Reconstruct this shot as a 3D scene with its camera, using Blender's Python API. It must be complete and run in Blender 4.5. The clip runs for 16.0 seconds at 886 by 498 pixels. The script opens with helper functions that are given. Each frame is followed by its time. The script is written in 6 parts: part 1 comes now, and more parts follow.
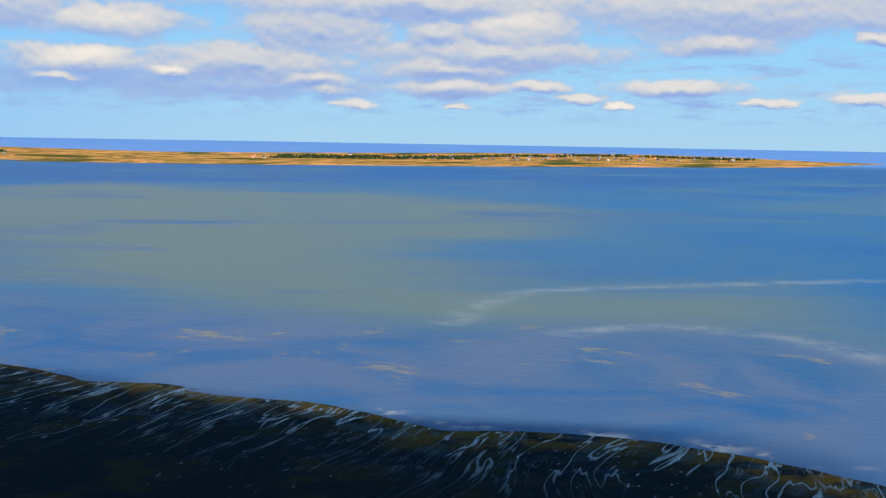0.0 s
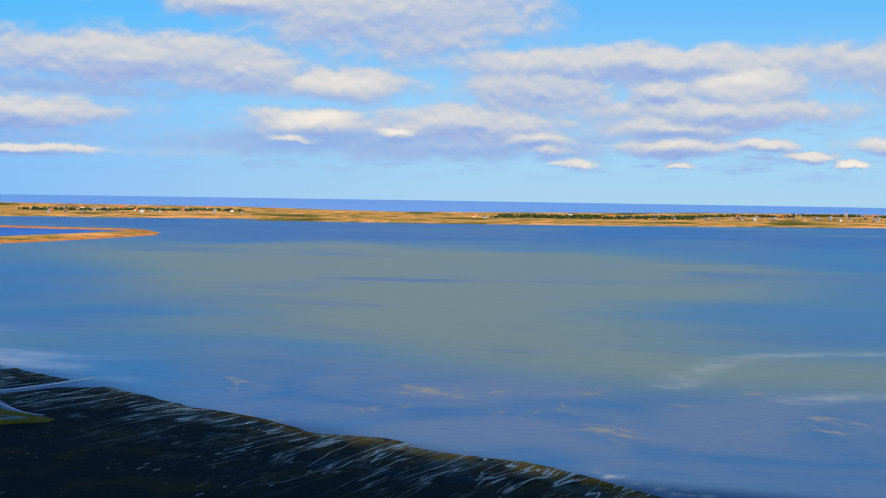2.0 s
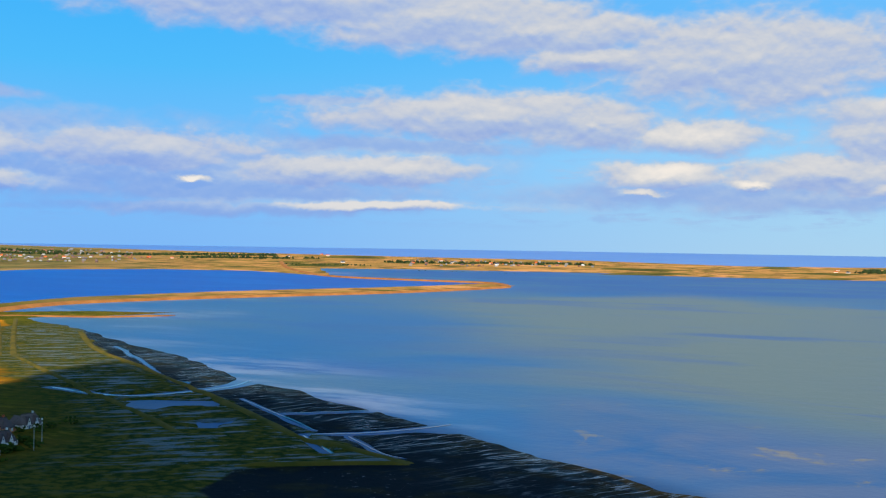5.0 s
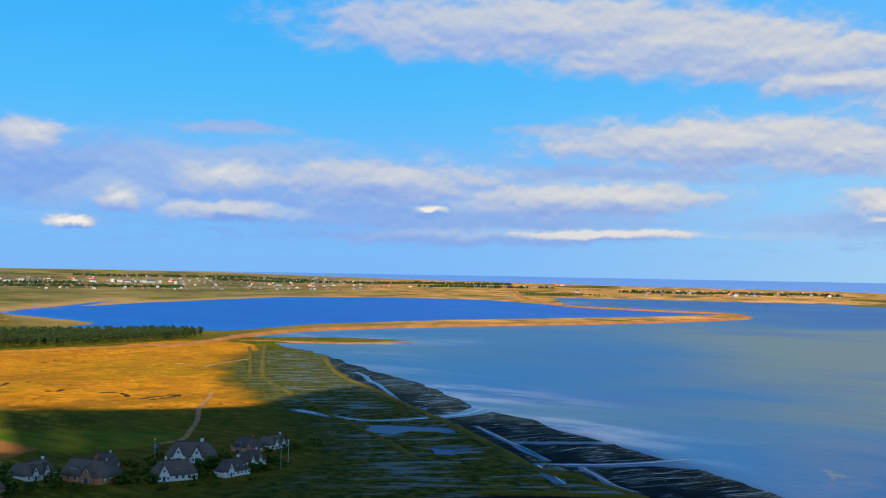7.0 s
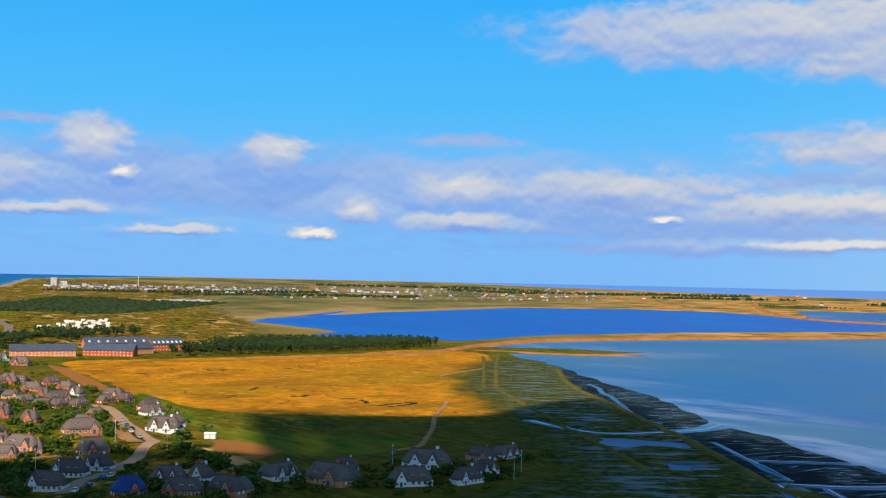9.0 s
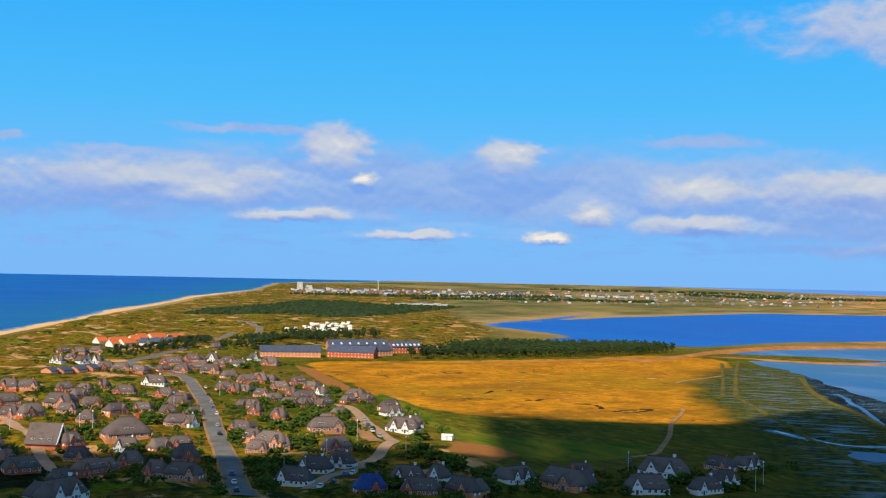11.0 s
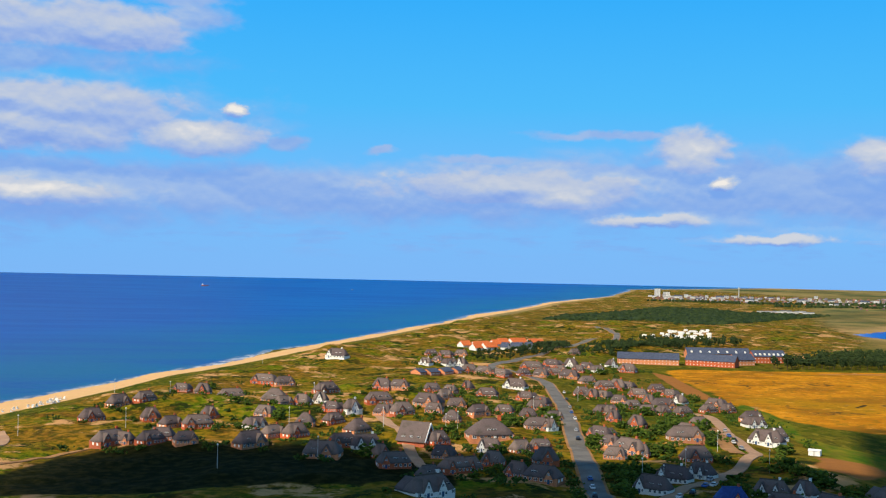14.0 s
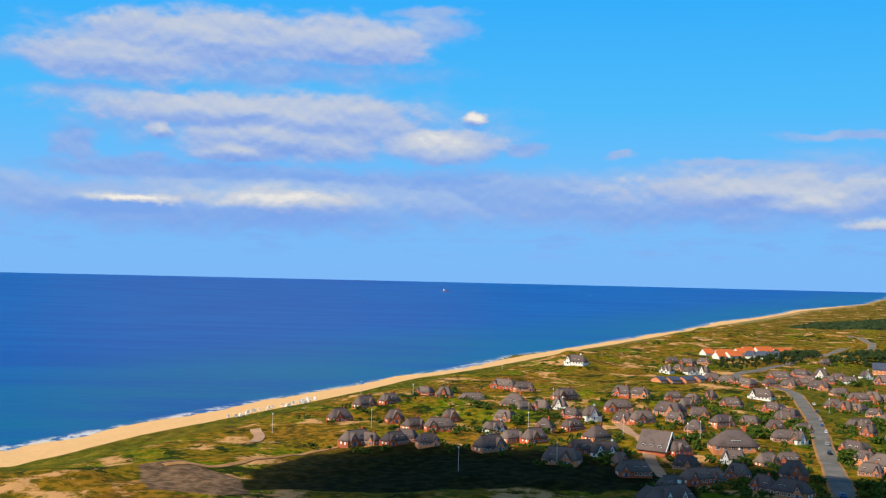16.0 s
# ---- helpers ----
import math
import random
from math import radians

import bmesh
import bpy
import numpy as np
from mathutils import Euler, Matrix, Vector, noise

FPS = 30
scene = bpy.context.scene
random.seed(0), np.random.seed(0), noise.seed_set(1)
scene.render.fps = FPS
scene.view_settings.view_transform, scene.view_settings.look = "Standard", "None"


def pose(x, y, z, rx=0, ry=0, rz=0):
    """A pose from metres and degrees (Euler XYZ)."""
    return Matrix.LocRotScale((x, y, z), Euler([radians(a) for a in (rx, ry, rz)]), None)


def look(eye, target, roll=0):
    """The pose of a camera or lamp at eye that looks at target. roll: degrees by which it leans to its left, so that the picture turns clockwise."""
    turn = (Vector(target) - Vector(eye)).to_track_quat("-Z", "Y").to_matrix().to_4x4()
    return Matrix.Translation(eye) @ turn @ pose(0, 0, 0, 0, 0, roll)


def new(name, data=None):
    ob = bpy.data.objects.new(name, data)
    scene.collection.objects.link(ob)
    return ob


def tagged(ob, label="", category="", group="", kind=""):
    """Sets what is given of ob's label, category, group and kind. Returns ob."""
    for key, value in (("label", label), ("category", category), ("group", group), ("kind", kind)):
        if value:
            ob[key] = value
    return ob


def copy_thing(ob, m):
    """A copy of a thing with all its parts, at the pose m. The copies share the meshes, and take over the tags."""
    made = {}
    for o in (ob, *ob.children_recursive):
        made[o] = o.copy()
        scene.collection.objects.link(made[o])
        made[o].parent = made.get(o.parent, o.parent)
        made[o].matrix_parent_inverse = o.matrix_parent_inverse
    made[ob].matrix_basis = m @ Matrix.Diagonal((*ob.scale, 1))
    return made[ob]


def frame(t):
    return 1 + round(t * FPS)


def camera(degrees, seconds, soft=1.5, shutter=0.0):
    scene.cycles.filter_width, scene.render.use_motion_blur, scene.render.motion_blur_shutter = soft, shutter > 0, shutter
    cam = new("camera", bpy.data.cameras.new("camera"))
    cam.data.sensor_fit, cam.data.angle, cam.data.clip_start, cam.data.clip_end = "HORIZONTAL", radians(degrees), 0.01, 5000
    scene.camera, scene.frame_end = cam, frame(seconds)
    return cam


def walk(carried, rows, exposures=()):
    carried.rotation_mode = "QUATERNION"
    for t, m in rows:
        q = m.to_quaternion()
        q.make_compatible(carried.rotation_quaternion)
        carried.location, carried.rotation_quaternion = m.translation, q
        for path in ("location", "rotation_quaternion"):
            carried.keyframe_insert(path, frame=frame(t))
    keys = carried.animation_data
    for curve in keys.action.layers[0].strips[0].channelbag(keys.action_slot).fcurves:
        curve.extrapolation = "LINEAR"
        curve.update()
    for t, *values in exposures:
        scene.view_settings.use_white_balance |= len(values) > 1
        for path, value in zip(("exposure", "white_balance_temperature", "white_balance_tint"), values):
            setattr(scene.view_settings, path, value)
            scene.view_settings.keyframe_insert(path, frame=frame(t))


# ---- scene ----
cam = camera(42.04, 16.0, soft=1.2)
EYE = 80.0


def aim(yaw, pitch, roll):
    """The camera hovering over the village, turned left by yaw, up by pitch, leaning left by roll."""
    return pose(0, 0, EYE, 90 + pitch, 0, yaw) @ pose(0, 0, 0, 0, 0, roll)


# seconds, yaw, pitch, roll in degrees
PATH = [(0, -0.00, -5.47, 0.99), (0.5, 2.68, -4.78, 0.97), (1, 5.40, -4.09, 0.95), (1.5, 8.12, -3.39, 0.92), (2, 10.94, -2.68, 0.89), (2.5, 13.81, -2.17, 0.87), (3, 16.71, -1.71, 0.87), (3.5, 19.59, -1.32, 0.87), (4, 22.48, -0.96, 0.87), (6.5, 36.97, 0.73, 0.97), (7, 39.89, 1.02, 1.01), (7.5, 42.81, 1.25, 1.05), (8, 45.68, 1.34, 1.07), (8.5, 48.54, 1.36, 1.11), (9, 51.42, 1.36, 1.15), (11.5, 65.92, 1.34, 1.16), (12, 68.84, 1.32, 1.17), (12.5, 71.77, 1.33, 1.17), (13, 74.72, 1.33, 1.17), (13.5, 77.67, 1.32, 1.19), (14, 80.61, 1.32, 1.22), (14.5, 83.56, 1.34, 1.23), (15, 86.51, 1.34, 1.24), (15.5, 89.45, 1.35, 1.26), (16, 92.43, 1.36, 1.32)]
walk(cam, [(t, aim(y, p, r)) for t, y, p, r in PATH])

# ---- light ----
SUN_AZ, SUN_EL = 214.0, 40.0      # turn to the left from +y, height
sun_way = Vector((-math.sin(radians(SUN_AZ)) * math.cos(radians(SUN_EL)), math.cos(radians(SUN_AZ)) * math.cos(radians(SUN_EL)), math.sin(radians(SUN_EL))))
sun = new("sun", bpy.data.lights.new("sun", "SUN"))
sun.data.energy, sun.data.angle, sun.data.color = 5.65, radians(0.5), (1.0, 0.85, 0.62)
sun.matrix_world = look((0, 0, 900), Vector((0, 0, 900)) - sun_way)
scene.view_settings.exposure = 0.0


class Nodes:
    """Short hand for wiring shader nodes."""

    def __init__(self, tree):
        self.tree = tree
        tree.nodes.clear()

    def add(self, kind, **fields):
        n = self.tree.nodes.new("ShaderNode" + kind)
        for k, val in fields.items():
            setattr(n, k, val)
        return n

    def put(self, socket, val):
        if isinstance(val, bpy.types.NodeSocket):
            self.tree.links.new(val, socket)
        elif isinstance(val, (tuple, list)) and socket.type == "RGBA" and len(val) == 3:
            socket.default_value = (*val, 1)
        else:
            socket.default_value = val

    def math(self, op, a, b=0.0, c=0.0, clamp=False):
        n = self.add("Math", operation=op, use_clamp=clamp)
        for s, val in zip(n.inputs, (a, b, c)):
            self.put(s, val)
        return n.outputs[0]

    def vec(self, op, a, b=(0, 0, 0)):
        n = self.add("VectorMath", operation=op)
        self.put(n.inputs[0], a), self.put(n.inputs[1], b)
        return n.outputs["Value" if op in ("LENGTH", "DOT_PRODUCT") else "Vector"]

    def mix(self, f, a, b, blend="MIX"):
        n = self.add("Mix", data_type="RGBA", blend_type=blend)
        self.put(n.inputs[0], f), self.put(n.inputs[6], a), self.put(n.inputs[7], b)
        return n.outputs[2]

    def step(self, x, lo, hi, a=0.0, b=1.0):
        n = self.add("MapRange", interpolation_type="SMOOTHSTEP")
        for s, val in zip(n.inputs, (x, lo, hi, a, b)):
            self.put(s, val)
        return n.outputs[0]

    def noise(self, at, scale, detail=4.0, rough=0.55, warp=0.0):
        n = self.add("TexNoise")
        for k, val in (("Vector", at), ("Scale", scale), ("Detail", detail), ("Roughness", rough), ("Distortion", warp)):
            self.put(n.inputs[k], val)
        return n.outputs["Fac"]

    def ramp(self, f, *stops):
        n = self.add("ValToRGB")
        e = n.color_ramp.elements
        while len(e) < len(stops):
            e.new(0.5)
        for el, (at, col) in zip(e, stops):
            el.position, el.color = at, (*col, 1)
        self.put(n.inputs[0], f)
        return n.outputs[0]


# clouds: turn to the left, height, half width, half height in degrees
HEAPS = [(6.4, 5.2, 3.1, 1.12), (6.4, 2.8, 1.7, 0.42), (9.6, 3.5, 4.5, 0.79), (0.6, 5.1, 1.4, 0.79), (-2.5, 4.2, 5.3, 0.7), (-0.0, 3.5, 3.1, 0.56), (-13.8, 6.3, 7.6, 1.12), (-13.3, 4.7, 2.2, 0.51), (-11.3, 2.6, 2.7, 0.37), (-4.6, 2.7, 1.1, 0.28), (-0.3, 2.5, 2.8, 0.45), (-15.4, 1.9, 1.1, 0.2), (-19.9, 2.1, 1.1, 0.2), (4.4, 1.6, 0.8, 0.2), (-0.5, 1.6, 0.6, 0.18), (-6.7, 2.1, 1.1, 0.22), (6.1, 2.3, 1.1, 0.22), (1.4, 6.5, 9.3, 0.7), (-20.3, 4.9, 0.7, 0.28), (24.3, 10.5, 6.2, 0.98), (21.0, 9.1, 2.8, 0.62), (13.7, 9.0, 6.2, 1.83)] + [(26.0, 6.3, 7.0, 1.01), (20.9, 5.9, 2.8, 0.84), (18.4, 2.7, 1.0, 0.2), (35.3, 11.9, 9.3, 1.26), (28.3, 11.1, 6.5, 1.26), (43.3, 4.3, 5.1, 0.84), (35.2, 3.5, 3.4, 0.65), (31.0, 3.5, 4.2, 0.65), (32.1, 1.8, 3.9, 0.25), (50.4, 2.7, 2.5, 0.42), (77.4, 4.4, 6.2, 0.79), (64.5, 2.0, 2.0, 0.22), (70.4, 2.9, 2.2, 0.28), (103.9, 11.2, 5.9, 1.12), (97.1, 11.4, 3.4, 1.07), (108.2, 10.1, 3.7, 1.07), (102.2, 7.8, 7.0, 0.73), (98.9, 7.6, 5.1, 1.07), (100.3, 6.6, 4.8, 0.93), (102.7, 5.9, 1.7, 0.51), (106.5, 6.8, 0.8, 0.42)]
BRIGHTS = [(-3.6, 5.6, 2.7, 1.07), (-8.6, 1.7, 0.5, 0.16), (15.9, 5.3, 3.1, 0.79), (17.5, 3.5, 2.7, 0.56), (13.3, 3.1, 1.2, 0.27), (40.5, 3.1, 0.7, 0.18), (59.7, 5.8, 1.3, 0.79), (55.5, 3.1, 1.3, 0.56), (50.5, 4.2, 2.2, 0.73), (57.7, 2.0, 0.9, 0.2), (68.5, 6.1, 1.5, 0.9), (67.1, 4.7, 0.5, 0.31), (74.9, 4.0, 2.5, 0.65), (92.8, 6.5, 2.5, 0.84), (90.8, 7.9, 0.5, 0.3), (107.3, 3.4, 1.9, 0.25), (100.7, 3.5, 4.5, 0.51)]
THINS = [(39.4, 2.5, 9.0, 0.7), (33.5, 6.9, 3.7, 0.28), (31.0, 4.8, 7.0, 0.51), (39.3, 1.6, 8.4, 0.39), (53.9, 5.1, 7.3, 0.79), (53.8, 3.9, 9.8, 0.84), (50.5, 6.7, 2.8, 0.34), (72.7, 7.0, 3.7, 0.25), (67.6, 5.2, 4.8, 1.01), (78.8, 5.8, 2.5, 0.25), (78.2, 3.9, 11.8, 1.07), (65.6, 3.9, 7.0, 0.84), (93.2, 12.1, 1.7, 0.73), (93.5, 12.9, 2.0, 0.28), (106.6, 5.4, 1.0, 0.34), (88.5, 6.3, 1.0, 0.37), (83.8, 6.1, 0.9, 0.22), (97.5, 4.3, 11.8, 0.67), (99.7, 7.3, 9.3, 1.68), (110.1, 5.8, 1.1, 0.84), (105.5, 4.8, 7.3, 0.56), (109.2, 8.2, 3.1, 0.56)] + [(104.4, 9.9, 9.3, 0.84)]
BANDS = [(85.2, 3.9, 26, 1.3), (58.9, 4.4, 20, 1.8), (74.2, 5.2, 9.4, 0.6), (104, 3.3, 14, 1.3), (41, 3.4, 15, 1.4), (12, 2.6, 12, 0.9)]


def build_sky():
    world = bpy.data.worlds.new("sky")
    world.use_nodes = True
    scene.world = world
    n = Nodes(world.node_tree)
    way = n.add("TexCoord").outputs["Generated"]
    sep = n.add("SeparateXYZ")
    n.put(sep.inputs[0], way)
    x, y, z = sep.outputs
    deg = 180 / math.pi
    turn = n.math("MULTIPLY", n.math("ARCTAN2", n.math("MULTIPLY", x, -1.0), y), deg)
    high = n.math("MULTIPLY", n.math("ARCSINE", z), deg)
    comb = n.add("CombineXYZ")
    n.put(comb.inputs[0], turn), n.put(comb.inputs[1], high)
    at = comb.outputs[0]
    # wisps pull the outlines about
    wob = n.add("TexNoise")
    for k, val in (("Vector", n.vec("MULTIPLY", at, (1.0, 1.7, 1.0))), ("Scale", 0.5), ("Detail", 5.0), ("Roughness", 0.6)):
        n.put(wob.inputs[k], val)
    pull = n.vec("MULTIPLY", n.vec("SUBTRACT", wob.outputs["Color"], (0.5, 0.5, 0.5)), (2.6, 0.95, 0.0))
    spot = n.vec("ADD", at, pull)

    def nearest(p, rows):
        """How far outside the nearest of the heaps a direction lies, 1 at its rim."""
        best = None
        for a, e, w, h in rows:
            q = n.add("VectorMath", operation="MULTIPLY_ADD")
            n.put(q.inputs[0], p)
            q.inputs[1].default_value, q.inputs[2].default_value = (1 / w, 1 / h, 0), (-a / w, -e / h, 0)
            d = n.vec("LENGTH", q.outputs[0])
            best = d if best is None else n.math("SMOOTH_MIN", best, d, 0.25)
        return best

    def density(shift):
        """Thickness of the cloud heaps a little higher up by shift degrees."""
        p = n.vec("ADD", spot, (0, shift, 0))
        flat = n.vec("MULTIPLY", n.vec("ADD", at, (0, shift, 0)), (1.0, 1.8, 1.0))
        lump = n.noise(flat, 0.42, 5.0, 0.50, 0.2)
        swell = n.math("ABSOLUTE", n.math("SUBTRACT", n.noise(n.vec("ADD", flat, (7.3, 2.1, 0)), 0.9, 2.0, 0.5), 0.5))
        knob = n.math("SUBTRACT", n.math("MULTIPLY", lump, 1.3), n.math("MULTIPLY", swell, 0.7))
        bright = nearest(p, BRIGHTS)
        body = n.math("SUBTRACT", 1.30, n.math("MINIMUM", nearest(p, HEAPS), bright))
        return n.math("ADD", body, n.math("SUBTRACT", knob, 0.44)), bright, lump

    thick, bright, lump = density(0.0)
    above = density(0.30)[0]
    heap = n.step(thick, -0.20, 0.60)
    # thin grey-blue sheets behind the heaps
    veil_edge = n.math("ADD", n.math("SUBTRACT", 1.0, nearest(spot, THINS + BANDS)), n.math("MULTIPLY", n.math("SUBTRACT", lump, 0.5), 1.3))
    thin = n.math("MULTIPLY", n.step(veil_edge, -0.45, 0.5), 0.82)
    # away from the view the fair-weather clouds go on
    rest = n.noise(n.vec("MULTIPLY", way, (1, 1, 3)), 5.0, 6.0, 0.6)
    outside = n.step(high, 14.0, 22.0)
    outside = n.math("MAXIMUM", outside, n.math("MAXIMUM", n.step(turn, 114.0, 122.0), n.step(turn, -24.0, -32.0)))
    mask = n.math("MULTIPLY", n.math("MAXIMUM", heap, thin), n.math("SUBTRACT", 1.0, outside))
    mask = n.math("MAXIMUM", mask, n.math("MULTIPLY", outside, n.math("MULTIPLY", n.step(rest, 0.55, 0.70), 0.35)))
    # faint streaks low over the horizon
    veil_noise = n.noise(n.vec("MULTIPLY", at, (0.5, 2.6, 1.0)), 0.7, 6.0, 0.62)
    veil = n.math("MULTIPLY", n.step(veil_noise, 0.45, 0.68), n.math("MULTIPLY", n.step(high, 0.5, 1.6), n.step(high, 6.0, 3.0)))
    mask = n.math("MAXIMUM", mask, n.math("MULTIPLY", veil, n.step(turn, 30.0, 5.0, 0.42, 0.75)))
    # tops catch the sun, bases stay grey-blue
    lit = n.step(n.math("SUBTRACT", thick, above), -0.85, 1.05)
    lit = n.math("ADD", n.math("MULTIPLY", lit, 0.78), n.math("MULTIPLY", n.step(bright, 1.1, 0.4), 0.24))
    lit = n.math("MULTIPLY", lit, n.math("ADD", 0.55, n.math("MULTIPLY", heap, 0.45)))
    cloud = n.ramp(lit, (0.0, (0.28, 0.41, 0.76)), (0.25, (0.43, 0.53, 0.74)), (0.45, (0.58, 0.62, 0.70)), (0.65, (0.70, 0.70, 0.71)), (1.0, (0.92, 0.85, 0.77)))
    cool = n.ramp(lit, (0.0, (0.20, 0.36, 0.80)), (0.30, (0.36, 0.49, 0.79)), (0.55, (0.50, 0.58, 0.74)), (0.78, (0.62, 0.66, 0.74)), (1.0, (0.88, 0.84, 0.79)))
    cloud = n.mix(n.step(turn, 22.0, 55.0), cloud, cool)
    sky = n.add("TexSky", sky_type="NISHITA", sun_disc=False, sun_elevation=radians(SUN_EL), sun_rotation=radians(-SUN_AZ))
    base = n.vec("MULTIPLY", sky.outputs[0], (0.05, 0.05, 0.05))
    grade = n.ramp(n.math("MULTIPLY", high, 1 / 14.0), (0.0, (0.21, 0.50, 0.97)), (0.3, (0.17, 0.52, 1.0)), (0.6, (0.075, 0.51, 1.0)), (1.0, (0.030, 0.43, 1.0)))
    pale = n.ramp(n.math("MULTIPLY", high, 1 / 9.0), (0.0, (0.42, 0.68, 0.90)), (0.5, (0.32, 0.68, 1.0)), (1.0, (0.15, 0.52, 1.0)))
    grade = n.mix(n.step(turn, 45.0, 5.0), grade, pale)
    base = n.mix(n.step(high, 40.0, 14.0, 0.15, 0.95), base, grade)
    col = n.mix(mask, base, cloud)
    bg = n.add("Background")
    n.put(bg.inputs[0], col)
    n.put(bg.inputs[1], 1.0)
    out = n.add("OutputWorld")
    n.put(out.inputs[0], bg.outputs[0])


build_sky()


# ---- the lie of the land ----
def far_rise(r):
    """Past 2.2 km the sheet is drawn together: it climbs a little so that the horizon lies inside 5 km."""
    return 56 * np.clip((r - 2200) / 2700, 0, None) ** 1.6


def curve(points, steps=6, closed=False):
    """A smooth line through plan points."""
    p = np.array(points, float)
    q = np.vstack([p[-1], p, p[:2]]) if closed else np.vstack([2 * p[0] - p[1], p, 2 * p[-1] - p[-2]])
    out = []
    for i in range(1, len(q) - 2):
        a, b, c, d = q[i - 1:i + 3]
        for t in np.arange(steps) / steps:
            out.append(0.5 * (2 * b + (c - a) * t + (2 * a - 5 * b + 4 * c - d) * t * t + (3 * b - a - 3 * c + d) * t ** 3))
    if not closed:
        out.append(p[-1])
    return np.array(out)


def near_line(x, y, line, closed=False):
    """Distance from the points to a line of plan points."""
    best = np.full(x.shape, 1e9)
    ends = np.roll(line, -1, 0) if closed else line[1:]
    for (ax, ay), (bx, by) in zip(line, ends):
        dx, dy = bx - ax, by - ay
        t = np.clip(((x - ax) * dx + (y - ay) * dy) / (dx * dx + dy * dy + 1e-9), 0, 1)
        best = np.minimum(best, (x - ax - t * dx) ** 2 + (y - ay - t * dy) ** 2)
    return np.sqrt(best)


def inside(x, y, line):
    """Signed distance to a closed outline, positive inside."""
    odd = np.zeros(x.shape, bool)
    for (ax, ay), (bx, by) in zip(line, np.roll(line, -1, 0)):
        if ay != by:
            odd ^= ((ay > y) != (by > y)) & (x < (bx - ax) * (y - ay) / (by - ay) + ax)
    d = near_line(x, y, line, True)
    return np.where(odd, d, -d)


def lattice(x, y, seed):
    xi, yi = np.floor(x), np.floor(y)
    fx, fy = x - xi, y - yi
    fx, fy = fx * fx * (3 - 2 * fx), fy * fy * (3 - 2 * fy)

    def h(a, b):
        s = np.sin(a * 127.1 + b * 311.7 + seed * 74.7) * 43758.5453
        return s - np.floor(s)
    return (h(xi, yi) * (1 - fx) + h(xi + 1, yi) * fx) * (1 - fy) + (h(xi, yi + 1) * (1 - fx) + h(xi + 1, yi + 1) * fx) * fy


def rough(x, y, size, seed=0, octaves=4):
    """Uneven ground, 0 to 1."""
    total, amp, out = 0, 1, 0
    for k in range(octaves):
        out = out + amp * lattice(x / size * 2 ** k + 17 * k, y / size * 2 ** k - 9 * k, seed + k)
        total, amp = total + amp, amp * 0.5
    return out / total


def soft(x, lo, hi):
    t = np.clip((x - lo) / (hi - lo), 0, 1)
    return t * t * (3 - 2 * t)


ISLAND = [(-430, -700), (-495, -212), (-588, -181), (-672, -154), (-804, -105), (-908, -68), (-1012, -27), (-1195, 26), (-1304, 82), (-1615, 193), (-1964, 332), (-2342, 454), (-2686, 629), (-3140, 829), (-3614, 1155), (-4213, 1431), (-4422, 2087), (-4080, 2696), (-3752, 3045), (-2999, 3263), (-1427, 3749), (-884, 3666), (101, 4076), (-6, 4083), (639, 4176), (1001, 3992), (1196, 3691), (1361, 3564), (977, 3256), (-4, 3032), (-545, 2882), (-1076, 2796), (-1031, 2895), (-1546, 2709)]
SHORE = [(-1546, 2709), (-1740, 2554), (-1472, 2198), (-1253, 2198), (-940, 2064), (-970, 1612), (-1064, 1271), (-1112, 1071), (-1039, 900), (-1005, 854), (-952, 935), (-852, 974), (-880, 881), (-908, 809), (-768, 748), (-648, 676), (-496, 588), (-414, 530), (-326, 488), (-279, 466), (-241, 443), (-248, 423), (-224, 436), (-198, 423), (-171, 403), (-136, 384), (-112, 371), (-74, 360), (-90, 362), (-67, 352), (-45, 347), (-27, 334), (3, 316), (34, 309), (67, 298), (108, 271), (220, -50), (230, -700)]
BASIN = [(-1134, 982), (-1179, 1135), (-1171, 1399), (-1080, 1795), (-1035, 2129), (-1238, 2172), (-1561, 2214), (-1767, 2285), (-1968, 2170), (-2115, 1920), (-2053, 1660), (-1992, 1421), (-1842, 1135), (-1729, 965), (-2157, 1488), (-1854, 1176), (-1701, 926), (-1557, 926), (-1340, 888), (-1280, 795), (-1201, 830), (-1168, 875), (-1112, 918)]
MARSH = [(-956, 354), (-970, 433), (-959, 529), (-957, 634), (-977, 764), (-880, 760), (-625, 536), (-512, 474), (-507, 405), (-559, 334), (-623, 307), (-738, 314)]
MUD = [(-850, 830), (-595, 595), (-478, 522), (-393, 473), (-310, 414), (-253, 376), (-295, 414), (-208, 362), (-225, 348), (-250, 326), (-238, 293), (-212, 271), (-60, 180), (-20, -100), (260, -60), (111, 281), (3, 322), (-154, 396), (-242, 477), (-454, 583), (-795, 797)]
BEACH = [(-430, -700), (-495, -212), (-588, -181), (-672, -154), (-804, -105), (-908, -68), (-1012, -27), (-1304, 82), (-1615, 193), (-2342, 454), (-3140, 829), (-3614, 1155), (-3332, 981), (-3028, 800), (-2174, 422), (-1524, 183), (-1254, 79), (-965, -26), (-875, -65), (-767, -94), (-695, -118), (-638, -139), (-588, -155), (-547, -170), (-452, -193), (-330, -700)]
LAWN = [(-706, 320), (-616, 301), (-545, 283), (-504, 284), (-468, 330), (-445, 344), (-418, 323), (-420, 269), (-453, 255), (-499, 259), (-592, 283), (-684, 305)]
BARE = [(-488, 249), (-472, 265), (-438, 266), (-416, 235), (-445, 234)]
